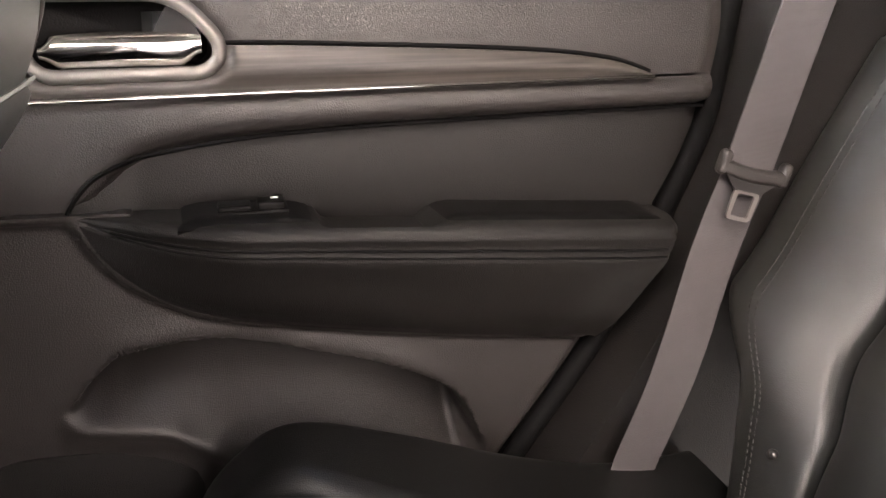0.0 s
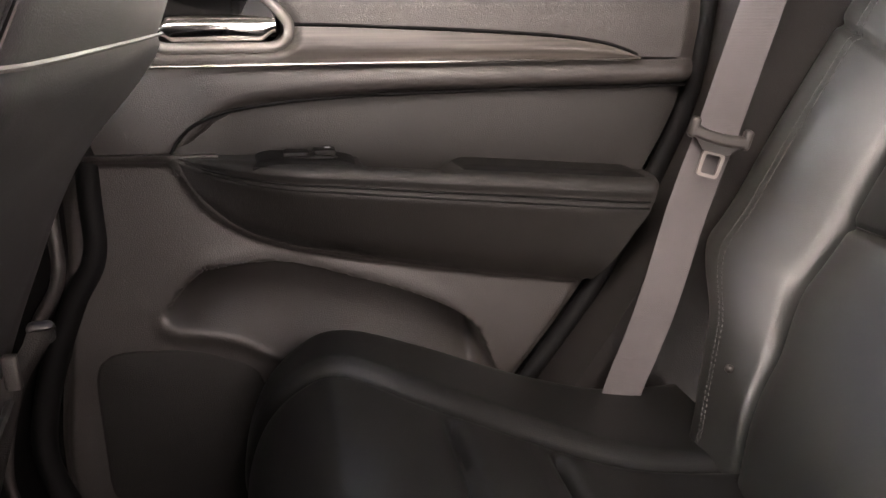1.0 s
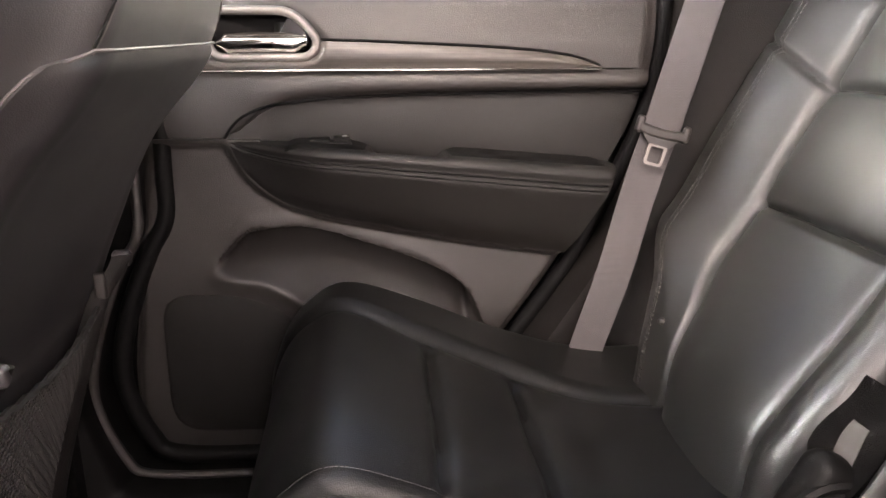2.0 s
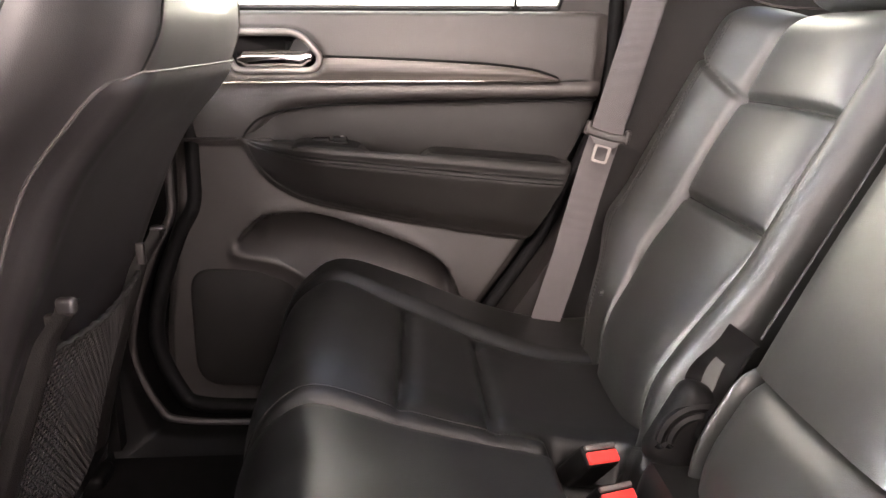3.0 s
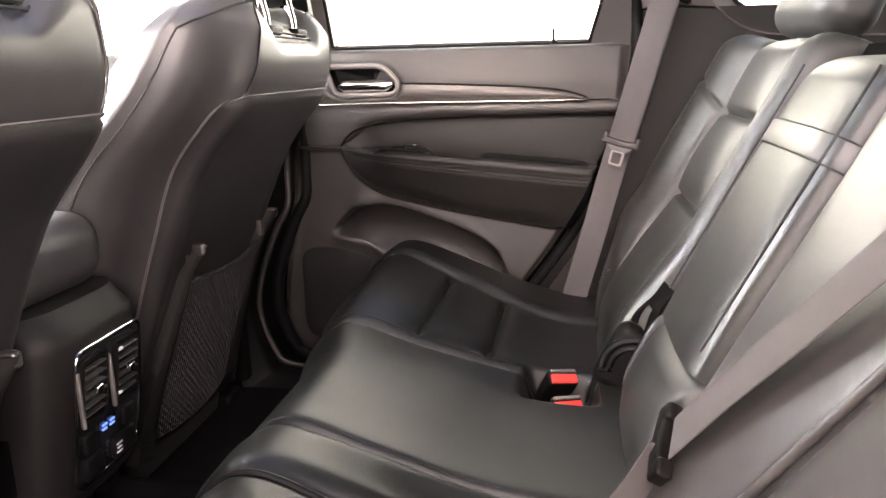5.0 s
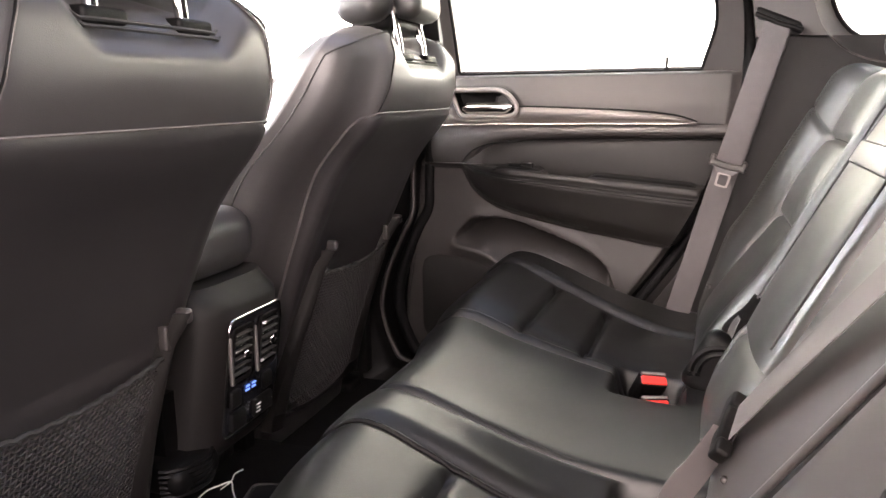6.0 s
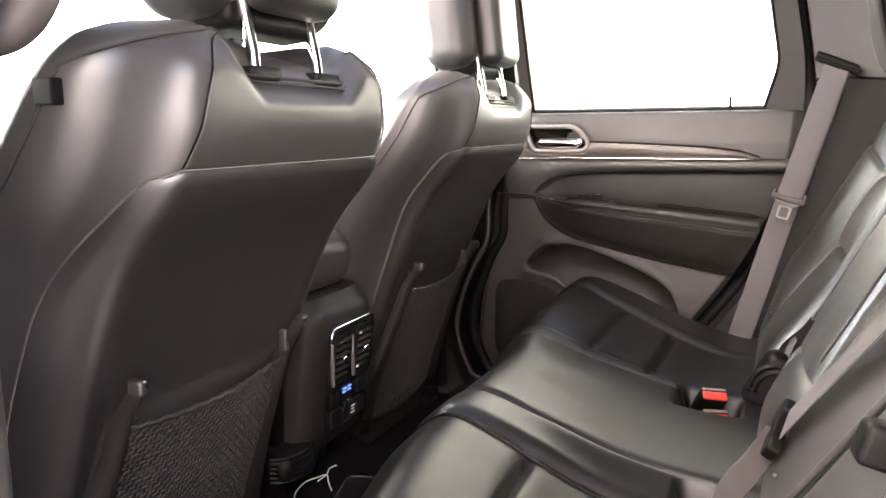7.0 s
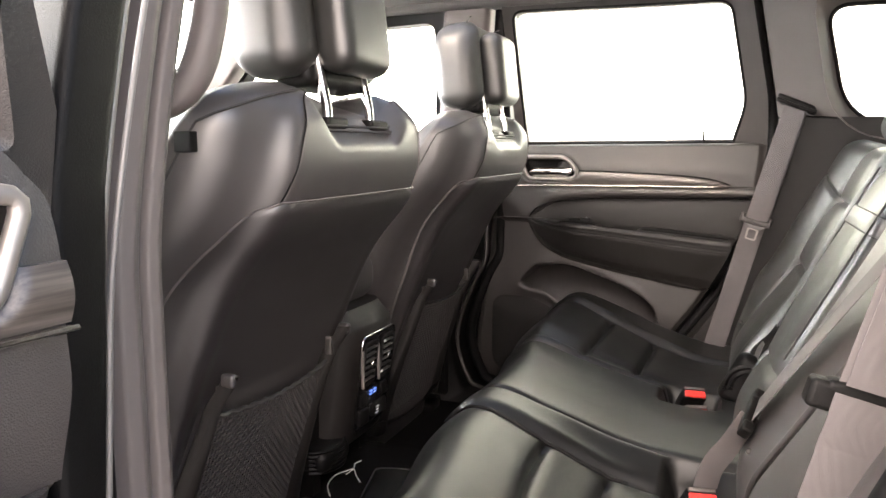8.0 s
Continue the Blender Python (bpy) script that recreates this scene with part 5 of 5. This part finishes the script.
s = slab(pillar_left, lambda u, v: (lerp(-0.28, -0.17, u) + 0.035 * lean_in(lerp(0.55, 1.7, v)), -0.80 + 0.115 * lean_in(lerp(0.55, 1.7, v)), lerp(0.55, 1.70, v)), 66, 40)
link("trim", s.v, s.f, PILLAR, bp)
for x, y, r, m, nm in ((-0.112, -0.792, 0.012, RUBBER, "door_seal"), (-0.098, -0.814, 0.013, RUBBER, "door_seal"), (-0.044, -0.855, 0.0022, EDGE, "painted_edge"), (-0.085, -0.838, 0.018, RUBBER, "body_edge"), (-0.104, -0.783, 0.003, SATIN, "trim_line")):
    z0 = {"trim_line": 1.20, "painted_edge": 0.30}.get(nm, 0.50)
    t = tube([(max(-0.040 + 0.089 * (z - 1.0), -0.0535) if nm == "painted_edge" else x + 0.035 * lean_in(z), y + 0.115 * lean_in(z), z) for z in np.linspace(z0, 1.72, 48)], r, 8)
    link(nm, t.v, t.f, m, bp)
body_l = rbox((-0.185, -0.852, 1.12), (0.26, 0.05, 1.2), 0.01, 2, (1, 1, 8))
body_l.warp(lambda p: Vector((p.x + 0.035 * lean_in(p.z), p.y + 0.115 * lean_in(p.z), p.z)))
link("body_post", body_l.v, body_l.f, TRIM_DARK, bp)
grip = smooth_path([(-0.160, -0.695, 1.328), (-0.135, -0.668, 1.330), (-0.112, -0.655, 1.352), (-0.100, -0.645, 1.40), (-0.095, -0.635, 1.47), (-0.10, -0.625, 1.54), (-0.12, -0.63, 1.575)], 8)
t = tube(grip, 0.016, 14, flat=1.0, up=(1, 0, 0))
tagged(link("grab_handle", t.v, t.f, PILLAR, at=(-0.165, -0.69, 1.31)), "grey curved grab handle on the centre pillar", "grab handle")


# ---- rear side trim with quarter window, on both sides ----
def quarter(sg, name):
    root = thing(name, (0.7, 0.68 * sg, 0.6), "grey rear side trim with a quarter window", "side trim", kind="structure")

    def put(nm, s, mat, lab="", smooth=True, parent=root):
        return link(nm, [Vector((p.x, p.y * sg, p.z)) for p in s.v], s.f, mat, parent, lab, smooth)

    def qy(z):
        return 0.668 + 0.012 * step(1.3, 0.9, z) - 0.075 * step(1.33, 1.70, z)

    shift = 0.0 if sg > 0 else 0.075
    edge_far = spline((0.58, 0.08), (0.66, 0.135), (0.74, 0.205), (0.815, 0.258), (0.94, 0.342), (1.06, 0.40), (1.163, 0.436), (1.30, 0.446), (1.42, 0.432), (1.70, 0.375))

    def edge(z):
        return edge_far(z) + shift

    def low(u, v):
        z = lerp(0.60, 1.352, v)
        x = lerp(edge(z), 1.45, u ** 1.4)
        return x, qy(z) + 0.05 * step(0.03, 0.0, u) - 0.012 * step(1.0, 0.8, z) * step(0.2, 0.0, u), z

    put("lower_trim", slab(low, lambda u, v: (low(u, v)[0], 0.80, low(u, v)[2]), 60, 50), TRIM_REAR, "charcoal lower rear side trim")
    win = rounded_loop([(0.585, 1.335), (1.10, 1.318), (1.02, 1.585), (0.522, 1.592)], (0.10, 0.06, 0.06, 0.055), 8)
    rim = rounded_loop([(0.555, 1.302), (1.16, 1.285), (1.07, 1.622), (0.488, 1.628)], (0.13, 0.07, 0.07, 0.07), 8)
    a, b = win, rim
    put("window_bezel", ring_panel([(p[0], qy(p[1]) + 0.035, p[1]) for p in a], [(p[0], qy(p[1]) - 0.004, p[1]) for p in b], (0, 0.03, 0)), PILLAR, "pale flared window surround")
    put("window_seal", tube([(p[0], qy(p[1]) + 0.036, p[1]) for p in a], 0.006, 6, closed=True, up=(0, 1, 0)), RUBBER)

    cx, cz = 0.80, 1.46
    frame_out = []
    for p in rim:
        dx, dz = p[0] - cx, p[1] - cz
        k = 9.0
        for lim, d in ((1.45 - cx, dx), (0.30 - cx, dx)):
            if d * lim > 0:
                k = min(k, lim / d)
        for lim, d in ((1.70 - cz, dz), (1.356 - cz, dz)):
            if d * lim > 0:
                k = min(k, max(1.0, lim / d))
        z = cz + dz * k
        x = max(cx + dx * k, edge(z))
        frame_out.append((x, z))
    put("upper_trim", ring_panel([(p[0], qy(p[1]), p[1]) for p in rim], [(p[0], qy(p[1]) + (0.03 if p[0] < edge(p[1]) + 0.003 else 0), p[1]) for p in frame_out], (0, 0.05, 0)), PILLAR_DARK, "dark grey pillar trim")
    pane = put("window_pane", slab(lambda u, v: (lerp(0.46, 1.2, u), qy(lerp(1.28, 1.64, v)) + 0.055, lerp(1.28, 1.64, v)), lambda u, v: (lerp(0.46, 1.2, u), qy(lerp(1.28, 1.64, v)) + 0.059, lerp(1.28, 1.64, v)), 2, 8), GLASS_DARK, "tinted quarter pane")
    pane.visible_shadow = False
    put("trim_joint", tube([(edge(1.354) + 0.004, qy(1.354) + 0.002, 1.354), (0.50, qy(1.354) - 0.001, 1.354), (0.56, qy(1.35) - 0.001, 1.350)], 0.0022, 5), RUBBER)
    for dx, r in ((-0.012, 0.012), (-0.036, 0.010)):
        put("door_seal", tube([(edge(z) + dx, 0.728 - 0.9 * dx - 0.085 * step(1.33, 1.70, z), z) for z in np.linspace(0.6, 1.68, 40)], r, 8, up=(0, 1, 0)), RUBBER)
    put("body_post", slab(lambda u, v: (lerp(edge(lerp(0.55, 1.7, v)) - 0.03, edge(lerp(0.55, 1.7, v)) + 0.12, u), 0.80 - 0.09 * step(1.33, 1.70, lerp(0.55, 1.7, v)), lerp(0.55, 1.7, v)), lambda u, v: (lerp(edge(lerp(0.55, 1.7, v)) + 0.0, edge(lerp(0.55, 1.7, v)) + 0.12, u), 0.84 - 0.09 * step(1.33, 1.70, lerp(0.55, 1.7, v)), lerp(0.55, 1.7, v)), 4, 30), RUBBER)
    put("outer_body", slab(lambda u, v: (lerp(edge(lerp(0.5, 1.3, v)) + 0.07, 1.7, u), 0.83, lerp(0.5, 1.3, v)), lambda u, v: (lerp(edge(lerp(0.5, 1.3, v)) + 0.09, 1.7, u), 0.94, lerp(0.5, 1.3, v)), 6, 12), PAINT, "dark painted rear wing")


PILLAR_DARK = material("dark_pillar_trim", (0.05, 0.045, 0.043), 0.55, spec=0.4, vary=0.08, vary_scale=6, grain=0.3, grain_scale=800, grain_kind="cells")
quarter(1, "wall_right_rear")
quarter(-1, "wall_left_rear")


# ---- front of the cabin ----
def front_door(sg, name):
    root = thing(name, (-0.9, 0.75 * sg, 0.6), "front door with dark trim and clear window", "car door", kind="structure")

    def put(nm, s, mat, lab="", smooth=True):
        return link(nm, [Vector((p.x, p.y * sg, p.z)) for p in s.v], s.f, mat, root, lab, smooth)

    put("panel", slab(lambda u, v: (lerp(-1.45, -0.40, u), 0.735 - 0.03 * step(0.75, 0.95, lerp(0.6, 1.30, v)) * step(1.2, 1.05, lerp(0.6, 1.3, v)), lerp(0.6, 1.30, v)), lambda u, v: (lerp(-1.45, -0.40, u), 0.86, lerp(0.6, 1.29, v)), 20, 24), TRIM)
    put("chrome_strip", tube([(-1.40, 0.728, 1.188), (-0.42, 0.728, 1.188)], 0.004, 8), CHROME)
    put("outer_skin", rbox((-0.92, 0.90, 0.90), (1.10, 0.06, 0.80), 0.02, 2), PAINT)
    inn = [(-1.28, 1.30), (-0.43, 1.30), (-0.40, 1.615), (-0.90, 1.60)]
    out = [(-1.42, 1.28), (-0.38, 1.28), (-0.34, 1.68), (-0.93, 1.66)]
    a, b = rounded_loop(inn, 0.03, 4), rounded_loop(out, 0.04, 4)
    put("window_frame", ring_panel([(p[0], glass_y(p[1]) - 0.02, p[1]) for p in a], [(p[0], glass_y(p[1]) - 0.03, p[1]) for p in b], (0, 0.05, 0)), TRIM_DARK)
    pane = put("window_pane", slab(lambda u, v: (lerp(-1.36, -0.39, u), glass_y(lerp(1.28, 1.64, v)), lerp(1.28, 1.64, v)), lambda u, v: (lerp(-1.36, -0.39, u), glass_y(lerp(1.28, 1.64, v)) + 0.004, lerp(1.28, 1.64, v)), 2, 6), GLASS)
    pane.visible_shadow = False
    mir = rbox((-1.26, 1.0, 1.30), (0.10, 0.20, 0.15), 0.04, 4)
    put("mirror", mir, PAINT, "dark door mirror")


front_door(1, "door_front_right")
front_door(-1, "door_front_left")
for sg, nm in ((1, "pillar_a_right"), (-1, "pillar_a_left")):
    pillar(nm, (-1.55, 0.71 * sg, 1.10), (-0.93, 0.60 * sg, 1.68), 0.22, 0.06, PILLAR, "grey sloping windscreen pillar trim")
dash = thing("dashboard", (-1.5, 0, 0.9), "black dashboard with instrument hood", "dashboard", kind="structure")
s = rbox((-1.60, 0, 1.11), (0.60, 1.36, 0.34), 0.08, 5, (2, 8, 2))
link("body", s.v, s.f, TRIM_DARK, dash)
s = rbox((-1.40, -0.36, 1.25), (0.24, 0.38, 0.10), 0.035, 4, (2, 4, 1))
link("instrument_hood", s.v, s.f, TRIM_DARK, dash)
s = rbox((-1.285, 0.0, 1.06), (0.02, 0.22, 0.13), 0.006, 3)
link("screen", s.v, s.f, BLACK_GLOSS, dash, "dark glossy centre screen")
for y in (-0.59, 0.59):
    s = rbox((-1.298, y, 1.195), (0.030, 0.13, 0.10), 0.012, 4)
    vent = link("air_vent", s.v, s.f, TRIM_DARK, dash, "black dashboard air vent")
    for k in range(5):
        s = rbox((-1.280, y, 1.163 + 0.016 * k), (0.010, 0.108, 0.0035), 0.001, 2)
        link("vane", s.v, s.f, SATIN_DARK, vent)
wheel = thing("steering_wheel", (-1.08, -0.36, 1.05), "black leather steering wheel", "steering wheel")
mw = Matrix.Translation((-1.08, -0.36, 1.06)) @ Euler((0, radians(-65), 0)).to_matrix().to_4x4()
t = tube([mw @ Vector((0.185 * math.cos(g), 0.185 * math.sin(g), 0)) for g in np.linspace(0, 2 * math.pi, 48, endpoint=False)], 0.016, 10, closed=True, up=(1, 0, 0))
link("rim", t.v, t.f, LEATHER_LIT, wheel)
s = rbox((0, 0, -0.01), (0.13, 0.16, 0.05), 0.03, 4)
s.warp(lambda p: mw @ p)
link("hub", s.v, s.f, TRIM_DARK, wheel)
t = tube([(-1.09, -0.36, 1.055), (-1.34, -0.36, 0.98)], 0.035, 12)
link("column", t.v, t.f, TRIM_DARK, wheel)
for g in (0.5 * math.pi, 1.5 * math.pi, 0.0):
    t = tube([mw @ Vector((0.05 * math.cos(g), 0.05 * math.sin(g), -0.005)), mw @ Vector((0.18 * math.cos(g), 0.18 * math.sin(g), 0))], 0.016, 8, flat=0.5)
    link("spoke", t.v, t.f, TRIM_DARK, wheel)
wind = slab(lambda u, v: (lerp(-1.62, -0.90, v), lerp(-0.70, 0.70, u) * lerp(1.0, 0.86, v), lerp(1.12, 1.68, v)), lambda u, v: (lerp(-1.63, -0.91, v), lerp(-0.70, 0.70, u) * lerp(1.0, 0.86, v), lerp(1.125, 1.685, v)), 4, 4)
ws = tagged(link("windscreen", wind.v, wind.f, GLASS), "clear windscreen", "window", kind="structure")
ws.visible_shadow = False

# ---- roof, tail ----
# The roof opening is unseen, added to bring daylight down into the cabin.
hole = resample(rounded_loop([(-0.60, -0.40), (0.30, -0.40), (0.30, 0.40), (-0.60, 0.40)], 0.06, 5), 96)
brim = resample(rounded_loop([(-0.92, -0.64), (1.72, -0.64), (1.72, 0.64), (-0.92, 0.64)], 0.03, 5), 96)
k0 = min(range(96), key=lambda k: (brim[k].y + 0.64) + abs(brim[k].x + 0.9))
h0 = min(range(96), key=lambda k: (hole[k].y + 0.40) + abs(hole[k].x + 0.57))
brim, hole = brim[k0:] + brim[:k0], hole[h0:] + hole[:h0]
rf = ring_panel([(p.x, p.y, 1.705) for p in hole], [(p.x, p.y, 1.65) for p in brim], (0, 0, 0.05))
tagged(link("ceiling", rf.v, rf.f, HEADLINER), "pale grey fabric headliner round an added light opening", "ceiling", kind="structure")
s = ring_panel([(p.x, p.y, 1.77) for p in hole], [(p.x, p.y * 1.08, 1.765) for p in brim], (0, 0, 0.02))
tagged(link("roof_skin", s.v, s.f, PAINT), "dark painted car roof", "roof", kind="structure")
s = rbox((-0.15, 0, 1.782), (0.96, 0.86, 0.005), 0.002, 1)
o = tagged(link("added_roof_pane", s.v, s.f, GLASS_ADDED, at=(0, 0, 1.782)), "unseen tinted roof pane added to let daylight in", "window", kind="structure")
o.visible_shadow = False
for sg, nm in ((1, "roof_rail_right"), (-1, "roof_rail_left")):
    s = rbox((0.35, 0.645 * sg, 1.675), (2.6, 0.075, 0.075), 0.025, 3, (8, 1, 1))
    tagged(link(nm, s.v, s.f, PILLAR_DARK, at=(0.35, 0.645 * sg, 1.675)), "dark grey roof side trim", "trim", kind="structure")
    s = rbox((0.35, 0.70 * sg, 1.715), (2.7, 0.08, 0.08), 0.03, 3, (8, 1, 1))
    tagged(link("roof_edge", s.v, s.f, PAINT, at=(0.35, 0.70 * sg, 1.715)), "dark painted roof edge", "roof", kind="structure")
s = rbox((1.10, 0, 0.85), (1.0, 1.32, 0.04), 0.01, 2)
tagged(link("cargo_floor", s.v, s.f, CARPET, at=(1.1, 0, 0.85)), "black carpeted cargo floor behind the seats", "floor", kind="structure")
tg = thing("tailgate", (1.72, 0, 0.6), "dark tailgate with rear window", "tailgate", kind="structure")
s = rbox((1.66, 0, 0.95), (0.08, 1.36, 0.70), 0.02, 2)
link("panel", s.v, s.f, TRIM_DARK, tg)
for sg in (-1, 1):
    s = rbox((1.62, 0.62 * sg, 1.49), (0.10, 0.12, 0.42), 0.02, 2)
    link("post", s.v, s.f, TRIM_DARK, tg)
s = slab(lambda u, v: (lerp(1.68, 1.58, v), lerp(-0.58, 0.58, u), lerp(1.28, 1.70, v)), lambda u, v: (lerp(1.684, 1.584, v), lerp(-0.58, 0.58, u), lerp(1.28, 1.70, v)), 2, 2)
o = link("rear_window", s.v, s.f, GLASS_DARK, tg)
o.visible_shadow = False

# ---- small things on the floor ----
s = rbox((0, 0, 0), (0.068, 0.145, 0.044), 0.012, 4, (3, 5, 2))
lying = pose(-0.188, -0.110, 0.684, rz=14)
s.warp(lambda p: lying @ Vector((p.x, p.y, p.z + 0.004 * noise.noise(p * 30) * (p.z > 0))))
ph = thing("pouch", (-0.188, -0.110, 0.662), "small black padded pouch lying on the floor tunnel", "pouch")
link("body", s.v, s.f, TRIM_DARK, ph)
t = tube([lying @ Vector((p.x, p.y, 0.018)) for p in resample(rounded_loop([(-0.034, -0.0725), (0.034, -0.0725), (0.034, 0.0725), (-0.034, 0.0725)], 0.012, 5), 60)], 0.0016, 6, closed=True)
link("piping", t.v, t.f, TRIM, ph, "grey edge piping")
cab = smooth_path([(-0.300, -0.112, 0.6655), (-0.326, -0.075, 0.666), (-0.333, -0.036, 0.667), (-0.322, -0.014, 0.668), (-0.311, -0.002, 0.669), (-0.296, -0.020, 0.667), (-0.276, -0.042, 0.666)], 6)
cb = thing("cable", (-0.31, -0.05, 0.660), "thin pale looped cable on the floor", "cable")
t = tube(cab, 0.0012, 6)
link("wire", t.v, t.f, PLASTIC_WHITE, cb)
t = tube(smooth_path([(-0.314, -0.026, 0.668), (-0.311, -0.002, 0.670), (-0.319, 0.020, 0.670), (-0.312, 0.033, 0.672)], 5), 0.0010, 6)
link("wire", t.v, t.f, PLASTIC_WHITE, cb)

# ---- outside ----
# Ground is out of view; its pale tone is there to bounce light.
g = slab(lambda u, v: (lerp(-60, 60, u), lerp(-60, 60, v), 0.0), lambda u, v: (lerp(-60, 60, u), lerp(-60, 60, v), -0.3), 8, 8)
tagged(link("ground", g.v, g.f, GROUND_BOUNCE, smooth=False), "unseen ground, made pale to bounce light into the car", "ground", kind="structure")
# Glowing sheets stand in for outdoor daylight; the left one is only fill.
for nm, a, b in (("backdrop_right", (-22, 14, 0), (22, 14, 0)), ("backdrop_front", (-16, -14, 0), (-16, 14, 0)), ("fill_sheet_left", (-15.5, -14, 0), (16, -14, 0))):
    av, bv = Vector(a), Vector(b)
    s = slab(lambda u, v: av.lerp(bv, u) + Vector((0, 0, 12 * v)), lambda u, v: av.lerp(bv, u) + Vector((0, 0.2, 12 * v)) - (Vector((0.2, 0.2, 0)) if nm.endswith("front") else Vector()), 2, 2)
    tagged(link(nm, s.v, s.f, {"backdrop_right": BACKDROP, "backdrop_front": BACKDROP_FRONT, "fill_sheet_left": FILL_LEFT}[nm], smooth=False), "plain glowing sheet in place of daylight", "backdrop", kind="structure")
